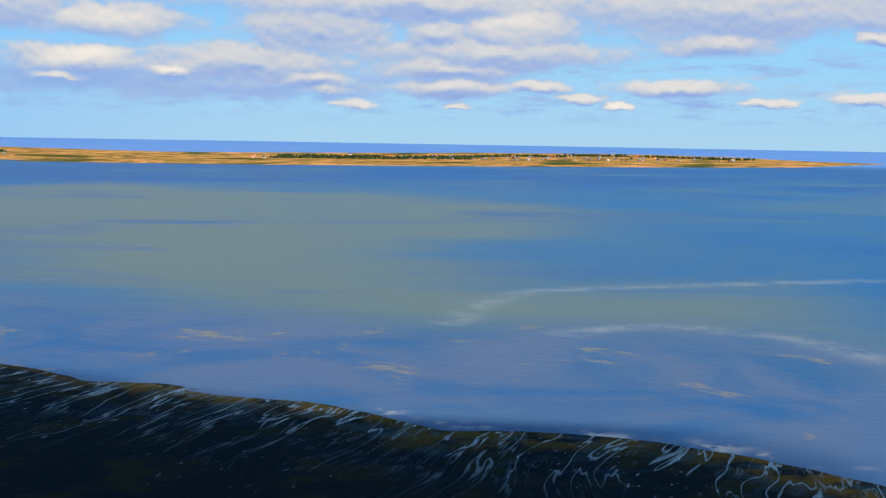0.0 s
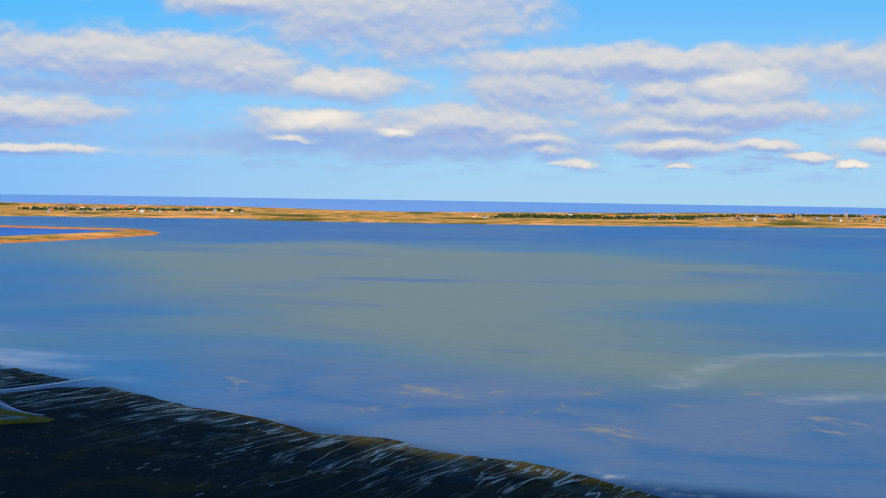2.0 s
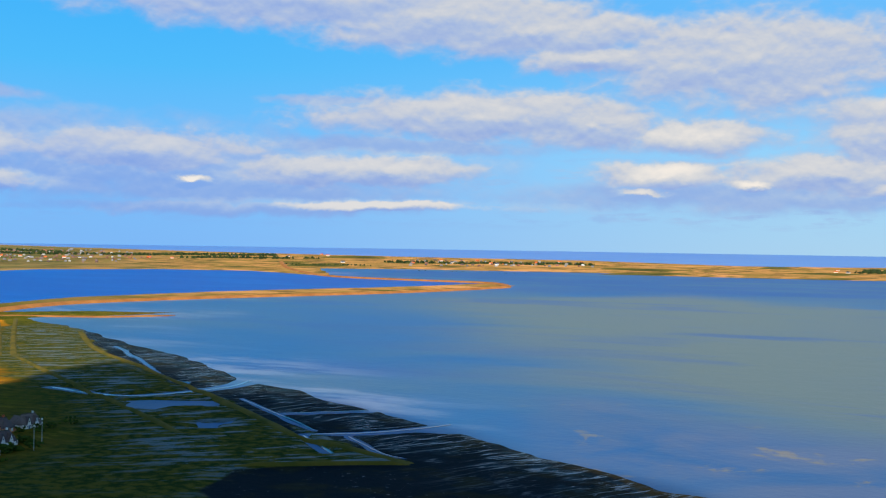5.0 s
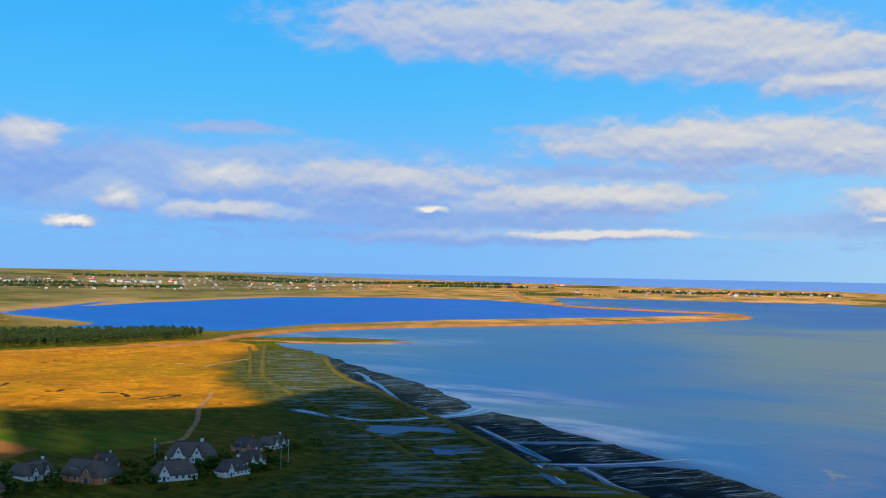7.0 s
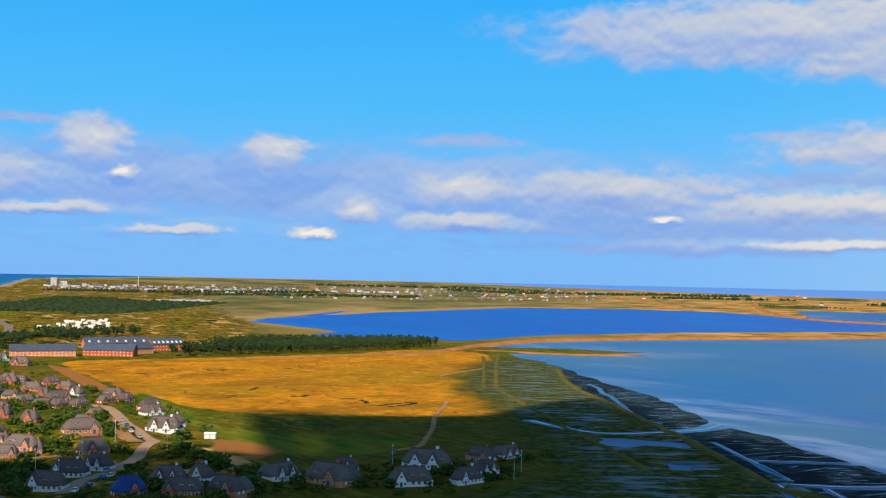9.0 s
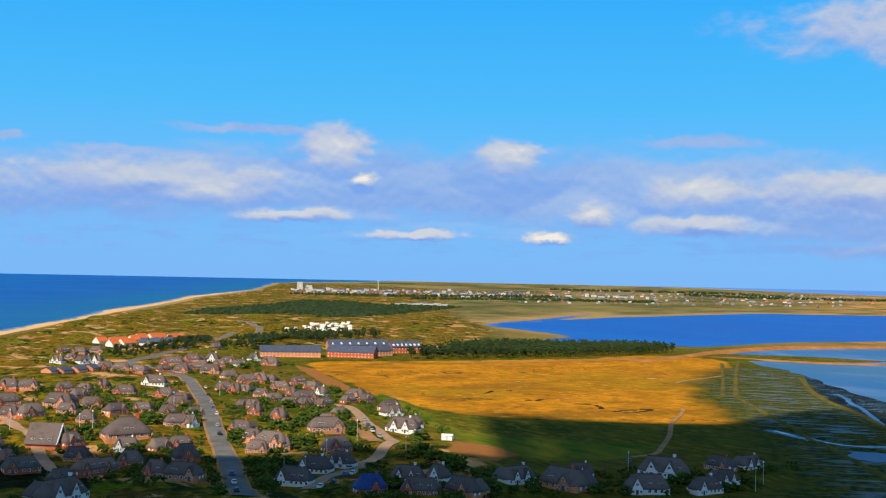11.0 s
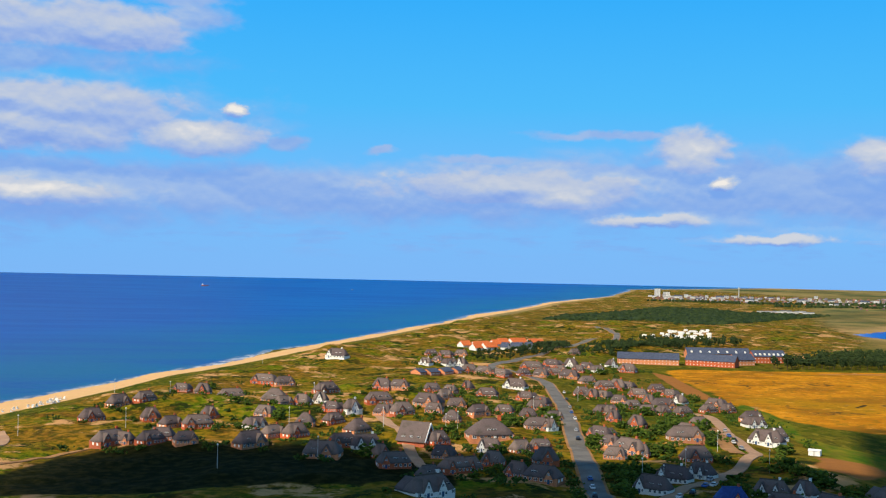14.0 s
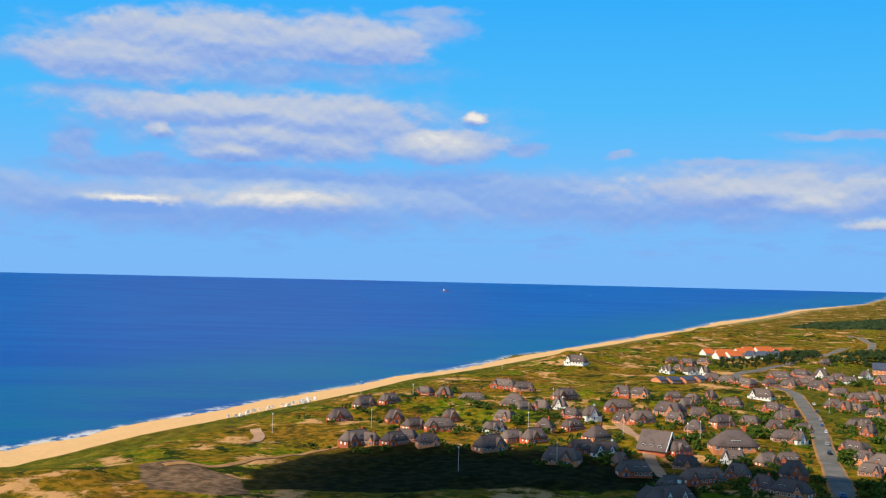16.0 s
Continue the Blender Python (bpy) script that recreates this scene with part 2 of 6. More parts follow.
BANK = [(-952, 339), (-906, 343), (-729, 308), (-731, 292)]
SHADED_SCAR = [(-432, -131), (-444, -116), (-427, -91), (-393, -83), (-388, -117)]
# dark heath, outlined along the edge of the cloud's shade
SHADED_MOOR = [(-403, -87), (-446, -86), (-489, -76), (-515, -43), (-513, -3), (-497, 26), (-479, 58), (-456, 74), (-410, 71)]
FLAT_A = [(-419, 420), (-400, 437), (-365, 451), (-346, 433), (-364, 410), (-389, 402)]
FLAT_B = [(-335, 395), (-326, 416), (-312, 409), (-308, 389), (-320, 381)]
FLAT_C = [(-865, 774), (-876, 855), (-790, 782), (-749, 713), (-771, 693)]
FLAT_D = [(-339, 403), (-320, 412), (-307, 392), (-322, 385)]
CREEKS = [(6, [(-476, 445), (-438, 439), (-413, 447), (-400, 495), (-408, 529)]), (4, [(-275, 395), (-257, 411), (-245, 431), (-237, 451)]), (3, [(-318, 437), (-306, 450), (-290, 467)]), (1.8, [(-620, 639), (-539, 577), (-465, 518), (-426, 498)]), (2.5, [(-275, 392), (-249, 370), (-242, 364)]), (1.6, [(-363, 464), (-319, 434), (-278, 405)]), (1.6, [(-258, 400), (-228, 376), (-215, 370)])]
DITCHES = [(3, [(-688, 387), (-699, 399), (-697, 411)]), (4, [(-641, 392), (-636, 394), (-643, 403)]), (3.5, [(-615, 404), (-609, 417), (-595, 415), (-584, 409)]), (4, [(-569, 406), (-573, 418), (-575, 432), (-570, 436), (-564, 422), (-563, 411)])]
land_line = np.array(ISLAND + SHORE, float)
basin_line = np.array(BASIN, float)
marsh_line = curve(MARSH, 4, True)
mud_line = np.array(MUD, float)
beach_line = np.array(BEACH, float)
water_lines = [(half, curve(line, 3)) for half, line in CREEKS]
ditch_lines = [(half, curve(line, 3)) for half, line in DITCHES]


def cover(x, y):
    """Height above the water and the kinds of ground at plan points."""
    x, y = np.asarray(x, float), np.asarray(y, float)
    r = np.hypot(x, y)
    jx = x + (rough(x, y, 60, 3) - 0.5) * 22
    jy = y + (rough(x, y, 60, 9) - 0.5) * 22
    land = inside(jx, jy, land_line)
    pool = inside(jx, jy, basin_line)
    shore = np.minimum(land, -pool)
    mud = soft(inside(jx, jy, mud_line), -8, 8)
    beach = soft(inside(x + (jx - x) * 0.3, y + (jy - y) * 0.3, beach_line), -9, -1)
    marsh = soft(inside(jx, jy, marsh_line), -12, 14)
    west = soft(-x * 0.94 + y * 0.2, 200, 330) * (1 - soft(inside(x, y, marsh_line), -190, -40))
    west = west * soft(np.degrees(np.arctan2(-x, y)), 57, 64)
    dune = west * (1 - soft(r, 1700, 2600)) * soft(-inside(x, y, beach_line), 0, 60)
    h = np.clip(shore * 0.06, -3, 0.9) * (1 - mud) + mud * np.clip(shore * 0.02, -2, 0.25)
    h = h + dune * soft(shore, 0, 60) * (rough(x, y, 80, 21, 4) ** 2 * 15 + rough(x, y, 24, 31, 3) * 3.4)
    h = h + soft(shore, 5, 40) * (1 - mud) * rough(x, y, 12, 41, 2) * 0.35
    wet, ditch = np.zeros(x.shape), np.zeros(x.shape)
    near = r < 1050
    if near.any():
        nx, ny = x[near], y[near]
        mx, my = nx + (jx[near] - nx) * 0.35, ny + (jy[near] - ny) * 0.35
        w = np.zeros(nx.shape)
        for half, line in water_lines:
            w = np.maximum(w, 1 - soft(near_line(mx, my, line), half * 0.6, half * 1.5))
        g = np.zeros(nx.shape)
        for half, line in ditch_lines:
            g = np.maximum(g, 1 - soft(near_line(mx, my, line), half * 0.25, half * 0.75))
        ditch[near] = g
        flats = np.zeros(nx.shape)
        for line in (FLAT_A, FLAT_B, FLAT_C, FLAT_D):
            flats = np.maximum(flats, soft(inside(jx[near], jy[near], np.array(line, float)), -6, 8))
        wet[near] = np.maximum(w, flats * soft(rough(nx, ny, 14, 57, 3), 0.42, 0.6))
    h = h * (1 - wet) - 0.35 * wet
    north = soft(np.degrees(np.arctan2(-x, y)), 36, 50)
    heathy = np.maximum(dune, west * soft(-inside(x, y, beach_line), 0, 60) * soft(inside(x, y, beach_line), -900, -450) * soft(land, 0, 40))
    masks = dict(north=north, weed_edge=1 - soft(np.degrees(np.arctan2(-x, y)), 12, 26), moor=soft(inside(jx, jy, np.array(SHADED_MOOR, float)), -10, 10), scar=soft(inside(jx, jy, np.array(SHADED_SCAR, float)), -3, 4), shore=np.clip(shore, -200, 200), mud=mud, beach=beach, marsh=marsh, dune=heathy, ditch=ditch)
    masks["lawn"] = soft(inside(jx, jy, np.array(LAWN, float)), -8, 8)
    masks["bare"] = np.maximum(soft(inside(jx, jy, np.array(BARE, float)), -6, 8), soft(inside(x, y, np.array(BANK, float)), -3, 4))
    masks["tide"] = soft(inside(jx, jy, mud_line), -150, -20) * (1 - soft(r, 1000, 1300))
    return h, masks


def tops(points):
    """Heights of the ground under plan points."""
    p = np.array(points, float).reshape(-1, 2)
    return cover(p[:, 0], p[:, 1])[0] + far_rise(np.hypot(p[:, 0], p[:, 1]))


def top(x, y):
    return float(tops([(x, y)])[0])


def rings(turns, radii):
    a, r = np.meshgrid(np.radians(turns), radii, indexing="ij")
    return -r * np.sin(a), r * np.cos(a), r


def sheet(name, turns, radii, height, material, label, category):
    """One sheet of ground or water round the camera's place, closed in the middle."""
    x, y, r = rings(turns, radii)
    z, masks = height(x, y, r)
    na, nr = x.shape
    co = np.stack([x, y, z], -1).reshape(-1, 3)
    i = np.arange(na)[:, None] * nr + np.arange(nr - 1)[None, :]
    j = np.roll(np.arange(na), -1)[:, None] * nr + np.arange(nr - 1)[None, :]
    quads = np.stack([i, i + 1, j + 1, j], -1).reshape(-1, 4)
    me = bpy.data.meshes.new(name)
    me.vertices.add(len(co))
    me.vertices.foreach_set("co", co.ravel())
    me.loops.add(quads.size)
    me.loops.foreach_set("vertex_index", quads[:, ::-1].ravel())
    me.polygons.add(len(quads))
    me.polygons.foreach_set("loop_start", np.arange(len(quads)) * 4)
    me.polygons.foreach_set("loop_total", np.full(len(quads), 4))
    me.polygons.foreach_set("use_smooth", np.ones(len(quads), bool))
    for key, val in masks.items():
        me.attributes.new(key, "FLOAT", "POINT").data.foreach_set("value", np.ascontiguousarray(val, dtype=np.float32).ravel())
    me.update(calc_edges=True)
    me.materials.append(material)
    return tagged(new(name, me), label, category, kind="structure")


# ---- materials ----
def material(name):
    m = bpy.data.materials.new(name)
    m.use_nodes = True
    return m, Nodes(m.node_tree)


def finish(n, color, rough_=0.8, metal=0.0, bump=None, strength=0.3, distance=0.1, spec=0.5, ior=1.45):
    p = n.add("BsdfPrincipled")
    n.put(p.inputs["IOR"], ior)
    n.put(p.inputs["Base Color"], color), n.put(p.inputs["Roughness"], rough_), n.put(p.inputs["Metallic"], metal)
    n.put(p.inputs["Specular IOR Level"], spec)
    if bump is not None:
        b = n.add("Bump")
        n.put(b.inputs["Strength"], strength), n.put(b.inputs["Distance"], distance), n.put(b.inputs["Height"], bump)
        n.put(p.inputs["Normal"], b.outputs[0])
    o = n.add("OutputMaterial")
    n.put(o.inputs[0], p.outputs[0])


def attr(n, name):
    return n.add("Attribute", attribute_name=name).outputs["Fac"]


def ground_material():
    m, n = material("ground")
    at = n.add("NewGeometry").outputs["Position"]
    big = n.noise(at, 0.006, 4.0, 0.6)
    mid = n.noise(at, 0.03, 5.0, 0.62)
    fine = n.noise(at, 0.22, 4.0, 0.65)
    grit = n.noise(at, 1.2, 3.0, 0.7)
    shake = n.math("MULTIPLY", n.math("SUBTRACT", mid, 0.5), 0.7)
    away = n.vec("LENGTH", n.vec("MULTIPLY", at, (1, 1, 0)))

    def weight(name, lo=0.35, hi=0.65, by=1.0):
        return n.step(n.math("ADD", attr(n, name), n.math("MULTIPLY", shake, by)), lo, hi)
    # meadow
    col = n.mix(n.step(mid, 0.35, 0.65), (0.050, 0.080, 0.005), (0.15, 0.135, 0.010))
    col = n.mix(n.step(big, 0.45, 0.65), col, (0.15, 0.105, 0.012))
    col = n.mix(n.math("MULTIPLY", n.step(fine, 0.50, 0.66), 0.5), col, (0.055, 0.045, 0.010))
    sward = n.noise(n.vec("MULTIPLY", at, (0.55, 1.5, 1.0)), 0.13, 6.0, 0.70)
    col = n.mix(n.math("MULTIPLY", n.step(sward, 0.52, 0.62), 0.7), col, (0.25, 0.19, 0.022))
    col = n.mix(n.math("MULTIPLY", n.step(sward, 0.46, 0.36), 0.7), col, (0.028, 0.042, 0.006))
    # fields and heaths farther off
    field = n.noise(at, 0.0045, 3.0, 0.5, 0.6)
    far = n.ramp(field, (0.30, (0.07, 0.085, 0.02)), (0.40, (0.20, 0.165, 0.035)), (0.46, (0.66, 0.33, 0.11)), (0.55, (0.30, 0.21, 0.05)), (0.62, (0.72, 0.36, 0.13)))
    far = n.mix(n.math("MULTIPLY", n.step(n.noise(at, 0.016, 4.0, 0.6), 0.53, 0.60), 0.55), far, (0.035, 0.05, 0.02))
    plain_ = n.mix(n.step(n.noise(at, 0.005, 4.0, 0.6), 0.42, 0.58), (0.062, 0.092, 0.036), (0.21, 0.195, 0.075))
    rim = n.step(n.math("ADD", attr(n, "shore"), n.math("MULTIPLY", shake, 120.0)), 110.0, 20.0)
    plain_ = n.mix(n.math("MULTIPLY", rim, 0.8), plain_, (0.44, 0.30, 0.13))
    far = n.mix(n.math("MULTIPLY", attr(n, "north"), 0.8), far, plain_)
    col = n.mix(n.step(away, 1250.0, 1900.0), col, far)
    # heath and marram of the dunes
    heath = n.mix(n.step(fine, 0.35, 0.62), (0.045, 0.065, 0.004), (0.26, 0.165, 0.012))
    heath = n.mix(n.step(mid, 0.46, 0.58), heath, n.mix(n.step(fine, 0.4, 0.6), (0.075, 0.125, 0.004), (0.17, 0.18, 0.008)))
    bare_sand = n.step(n.math("ADD", n.math("MULTIPLY", mid, 0.6), n.math("MULTIPLY", fine, 0.4)), 0.575, 0.64)
    heath = n.mix(bare_sand, heath, (0.50, 0.25, 0.09))
    # patches of rose thicket and of dry brown heath, some tens of metres wide
    thicket = n.step(n.noise(at, 0.06, 7.0, 0.72), 0.51, 0.555)
    heath = n.mix(thicket, heath, (0.022, 0.034, 0.006))
    rust = n.step(n.noise(n.vec("ADD", at, (400, 90, 0)), 0.018, 6.0, 0.65), 0.45, 0.57)
    heath = n.mix(n.math("MULTIPLY", rust, 0.55), heath, n.mix(n.step(fine, 0.42, 0.6), (0.12, 0.075, 0.010), (0.36, 0.16, 0.02)))
    blown = n.step(n.noise(n.vec("ADD", at, (90, 700, 0)), 0.026, 7.0, 0.72), 0.555, 0.61)
    heath = n.mix(blown, heath, (0.60, 0.33, 0.14))
    col = n.mix(weight("dune"), col, heath)
    # heath here is blackened to deepen the cloud's shade through its colour
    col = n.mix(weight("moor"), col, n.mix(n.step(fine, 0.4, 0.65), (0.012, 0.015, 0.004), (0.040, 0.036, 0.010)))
    # bare brown ground, with shade painted into its darker tone
    col = n.mix(n.step(attr(n, "scar"), 0.3, 0.7), col, n.mix(n.step(fine, 0.35, 0.65), (0.10, 0.065, 0.04), (0.25, 0.16, 0.10)))
    # salt marsh, its gold heightened with painted sunlight up to the shade's edge
    sunlit_gold = n.mix(n.step(mid, 0.38, 0.62), (0.46, 0.175, 0.007), (0.66, 0.275, 0.011))
    sunlit_gold = n.mix(n.step(big, 0.46, 0.62), sunlit_gold, (0.42, 0.21, 0.008))
    brown = n.noise(n.vec("MULTIPLY", at, (1.0, 0.5, 1.0)), 0.022, 6.0, 0.68, 0.4)
    sunlit_gold = n.mix(n.math("MULTIPLY", n.step(brown, 0.50, 0.60), 0.75), sunlit_gold, (0.27, 0.115, 0.012))
    sunlit_gold = n.mix(n.math("MULTIPLY", n.step(brown, 0.40, 0.30), 0.8), sunlit_gold, (0.20, 0.16, 0.012))
    salt = n.noise(n.vec("ADD", at, (33, 0, 0)), 0.03, 5.0, 0.6)
    sunlit_gold = n.mix(n.step(salt, 0.66, 0.70), sunlit_gold, (0.55, 0.38, 0.20))
    sunlit_gold = n.mix(n.step(fine, 0.55, 0.70), sunlit_gold, (0.27, 0.135, 0.010))
    tuft = n.noise(at, 0.11, 6.0, 0.72)
    sunlit_gold = n.mix(n.math("MULTIPLY", n.step(tuft, 0.50, 0.60), 0.6), sunlit_gold, (0.25, 0.15, 0.012))
    sunlit_gold = n.mix(n.math("MULTIPLY", n.step(tuft, 0.44, 0.36), 0.55), sunlit_gold, (0.80, 0.40, 0.05))
    runnel = n.math("ABSOLUTE", n.math("SUBTRACT", n.noise(at, 0.014, 3.0, 0.5, 1.2), 0.5))
    runnel = n.math("MULTIPLY", n.step(runnel, 0.011, 0.004), n.step(n.noise(n.vec("ADD", at, (70, 10, 0)), 0.011, 2.0), 0.48, 0.58))
    sunlit_gold = n.mix(n.math("MULTIPLY", runnel, 0.8), sunlit_gold, (0.06, 0.045, 0.02))
    col = n.mix(weight("marsh"), col, sunlit_gold)
    col = n.mix(n.step(attr(n, "ditch"), 0.3, 0.7), col, (0.035, 0.03, 0.02))
    col = n.mix(weight("lawn"), col, n.mix(n.step(n.noise(n.vec("MULTIPLY", at, (0.6, 1.6, 1.0)), 0.05, 5.0, 0.65), 0.36, 0.62), (0.055, 0.125, 0.008), (0.21, 0.19, 0.014)))
    col = n.mix(n.math("MULTIPLY", weight("lawn"), n.math("MULTIPLY", n.step(sward, 0.50, 0.60), 0.65)), col, (0.16, 0.135, 0.016))
    col = n.mix(weight("bare"), col, n.mix(fine, (0.26, 0.105, 0.03), (0.42, 0.18, 0.05)))
    sand = n.mix(fine, (0.74, 0.44, 0.19), (0.88, 0.58, 0.30))
    col = n.mix(weight("beach", 0.4, 0.6, 0.2), col, sand)
    # wadden shore: weedy grass with pools, then ooze
    turn = n.add("Mapping")
    n.put(turn.inputs["Vector"], at)
    turn.inputs["Rotation"].default_value = (0, 0, radians(-70))
    weed = n.mix(n.step(fine, 0.4, 0.6), (0.030, 0.052, 0.008), (0.125, 0.110, 0.014))
    col = n.mix(weight("tide"), col, weed)
    across = n.add("Mapping")
    n.put(across.inputs["Vector"], at)
    across.inputs["Rotation"].default_value = (0, 0, radians(-48))
    pool = n.math("MULTIPLY", n.step(n.noise(n.vec("MULTIPLY", across.outputs[0], (0.22, 1.0, 1.0)), 0.14, 6.0, 0.72), 0.53, 0.57), n.step(attr(n, "shore"), 190.0, 70.0))
    pool = n.math("MULTIPLY", pool, weight("tide", 0.5, 0.8))
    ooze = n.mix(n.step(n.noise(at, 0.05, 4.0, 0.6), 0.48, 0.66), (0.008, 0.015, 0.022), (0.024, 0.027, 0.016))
    # olive weed grows on the last strip before the water
    weedy = n.math("MULTIPLY", n.step(n.math("ADD", attr(n, "shore"), n.math("MULTIPLY", shake, 46.0)), 30.0, 6.0), n.step(n.noise(at, 0.07, 5.0, 0.65), 0.40, 0.56))
    ooze = n.mix(n.math("MULTIPLY", weedy, n.math("MULTIPLY", attr(n, "weed_edge"), 0.85)), ooze, (0.105, 0.075, 0.014))
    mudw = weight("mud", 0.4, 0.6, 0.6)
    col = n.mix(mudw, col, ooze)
    # winding rills that drain the mud towards the sea, and puddles left between them
    sway = n.add("TexNoise")
    n.put(sway.inputs["Vector"], at), n.put(sway.inputs["Scale"], 0.02), n.put(sway.inputs["Detail"], 1.5)
    bent = n.vec("ADD", turn.outputs[0], n.vec("MULTIPLY", n.vec("SUBTRACT", sway.outputs["Color"], (0.5, 0.5, 0.5)), (24.0, 20.0, 0.0)))
    long = n.vec("MULTIPLY", bent, (0.12, 1.0, 1.0))
    rill = n.noise(long, 0.11, 3.0, 0.55)
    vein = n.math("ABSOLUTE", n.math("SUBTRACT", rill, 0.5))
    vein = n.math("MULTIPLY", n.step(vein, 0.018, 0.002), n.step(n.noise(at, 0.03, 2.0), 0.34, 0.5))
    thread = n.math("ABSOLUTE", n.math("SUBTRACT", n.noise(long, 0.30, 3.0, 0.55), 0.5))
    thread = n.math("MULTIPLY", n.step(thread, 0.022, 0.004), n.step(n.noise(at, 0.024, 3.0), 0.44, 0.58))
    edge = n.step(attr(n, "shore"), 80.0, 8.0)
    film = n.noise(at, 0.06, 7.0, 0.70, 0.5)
    sky_sheen = n.math("MULTIPLY", n.step(film, 0.50, 0.60), n.step(attr(n, "shore"), 60.0, 8.0))
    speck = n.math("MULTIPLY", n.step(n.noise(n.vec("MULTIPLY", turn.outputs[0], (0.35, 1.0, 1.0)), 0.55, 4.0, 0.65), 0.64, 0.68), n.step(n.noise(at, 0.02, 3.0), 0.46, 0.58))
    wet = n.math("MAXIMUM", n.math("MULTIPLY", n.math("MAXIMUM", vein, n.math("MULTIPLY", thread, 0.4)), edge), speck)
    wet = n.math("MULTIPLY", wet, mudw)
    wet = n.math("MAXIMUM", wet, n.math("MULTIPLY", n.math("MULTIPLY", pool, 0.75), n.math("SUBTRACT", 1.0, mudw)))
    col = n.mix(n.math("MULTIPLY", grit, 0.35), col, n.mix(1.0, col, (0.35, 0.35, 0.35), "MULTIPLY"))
    # sheen of the sky on wet mud, painted as blue patches
    col = n.mix(n.math("MULTIPLY", n.math("MULTIPLY", sky_sheen, mudw), 0.45), col, (0.030, 0.075, 0.110))
    # rills and pools: besides gloss, the sky's pale gleam is in their colour
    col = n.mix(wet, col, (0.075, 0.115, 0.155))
    gloss = n.math("SUBTRACT", 0.95, n.math("MULTIPLY", mudw, 0.15))
    gloss = n.math("SUBTRACT", gloss, n.math("MULTIPLY", wet, 0.62))
    finish(n, col, gloss, bump=n.math("ADD", fine, n.math("MULTIPLY", grit, 0.4)), strength=0.6, distance=0.8, spec=n.math("ADD", 0.02, n.math("MULTIPLY", wet, 0.26)))
    return m


def water_material():
    m, n = material("water")
    at = n.add("NewGeometry").outputs["Position"]
    big = n.noise(at, 0.0022, 4.0, 0.55, 0.8)
    # wind streaks on the sheltered water and along the open coast
    streak = n.noise(n.vec("MULTIPLY", at, (0.32, 1.0, 1.0)), 0.0065, 6.0, 0.62, 0.8)
    swell = n.noise(n.vec("MULTIPLY", at, (1.0, 0.25, 1.0)), 0.012, 6.0, 0.62, 0.5)
    cloudy = n.noise(at, 0.011, 6.0, 0.62, 0.9)
    silt = n.mix(n.step(big, 0.35, 0.6), (0.010, 0.115, 0.34), (0.05, 0.14, 0.27))
    olive = n.step(n.math("ADD", attr(n, "olive"), n.math("MULTIPLY", n.math("SUBTRACT", streak, 0.5), 1.5)), 0.15, 0.85)
    silt = n.mix(n.math("MULTIPLY", olive, 0.75), silt, (0.145, 0.185, 0.145))
    silt = n.mix(n.math("MULTIPLY", n.step(streak, 0.53, 0.66), 0.6), silt, (0.010, 0.085, 0.33))
    away = n.vec("LENGTH", n.vec("MULTIPLY", at, (1, 1, 0)))
    channel = n.math("MULTIPLY", n.step(away, 1700.0, 2300.0), n.step(streak, 0.38, 0.54))
    silt = n.mix(n.math("MULTIPLY", channel, 0.8), silt, (0.008, 0.075, 0.32))
    # violet-grey reflection of the clouds, painted into the colour over the shallows
    cloud_mirror = n.math("MULTIPLY", attr(n, "shoal"), n.step(cloudy, 0.34, 0.60))
    silt = n.mix(n.math("MULTIPLY", attr(n, "shoal"), 0.5), silt, (0.012, 0.080, 0.29))
    silt = n.mix(n.math("MULTIPLY", cloud_mirror, 0.6), silt, (0.12, 0.155, 0.26))
    clump = n.noise(n.vec("ADD", at, (50, 20, 0)), 0.028, 6.0, 0.68, 0.6)
    bloom = n.math("MULTIPLY", n.step(clump, 0.58, 0.66), attr(n, "shoal"))
    silt = n.mix(n.math("MULTIPLY", bloom, 0.5), silt, (0.30, 0.25, 0.12))
    drift = n.math("MULTIPLY", n.math("MULTIPLY", n.step(streak, 0.42, 0.60), n.step(n.noise(n.vec("MULTIPLY", at, (0.3, 1.0, 1.0)), 0.04, 5.0, 0.7), 0.40, 0.60)), attr(n, "surf"))
    silt = n.mix(n.math("MULTIPLY", drift, 0.6), silt, (0.25, 0.34, 0.52))
    silt = n.mix(n.math("MULTIPLY", attr(n, "swirl"), n.step(n.noise(at, 0.05, 5.0, 0.7), 0.35, 0.65)), silt, (0.26, 0.31, 0.36))
    deep = n.mix(n.step(swell, 0.40, 0.62), (0.0, 0.052, 0.33), (0.0, 0.085, 0.38))
    green = n.math("MULTIPLY", attr(n, "coast"), n.step(swell, 0.36, 0.60, 0.45, 1.0))
    deep = n.mix(n.math("MULTIPLY", green, 0.75), deep, (0.002, 0.115, 0.22))
    col = n.mix(n.step(attr(n, "open_sea"), 0.3, 0.7), silt, deep)
    # beyond about 3.3 km the sheltered sea is coloured a brighter blue
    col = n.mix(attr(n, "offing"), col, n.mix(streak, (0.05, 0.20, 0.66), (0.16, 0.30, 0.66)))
    col = n.mix(n.step(attr(n, "lagoon"), 0.3, 0.7), col, n.mix(n.step(streak, 0.45, 0.62), (0.0, 0.075, 0.44), (0.0, 0.10, 0.48)))
    col = n.mix(n.math("MULTIPLY", attr(n, "foam"), n.step(n.noise(at, 0.09, 6.0, 0.72), 0.47, 0.54)), col, (0.80, 0.76, 0.68))
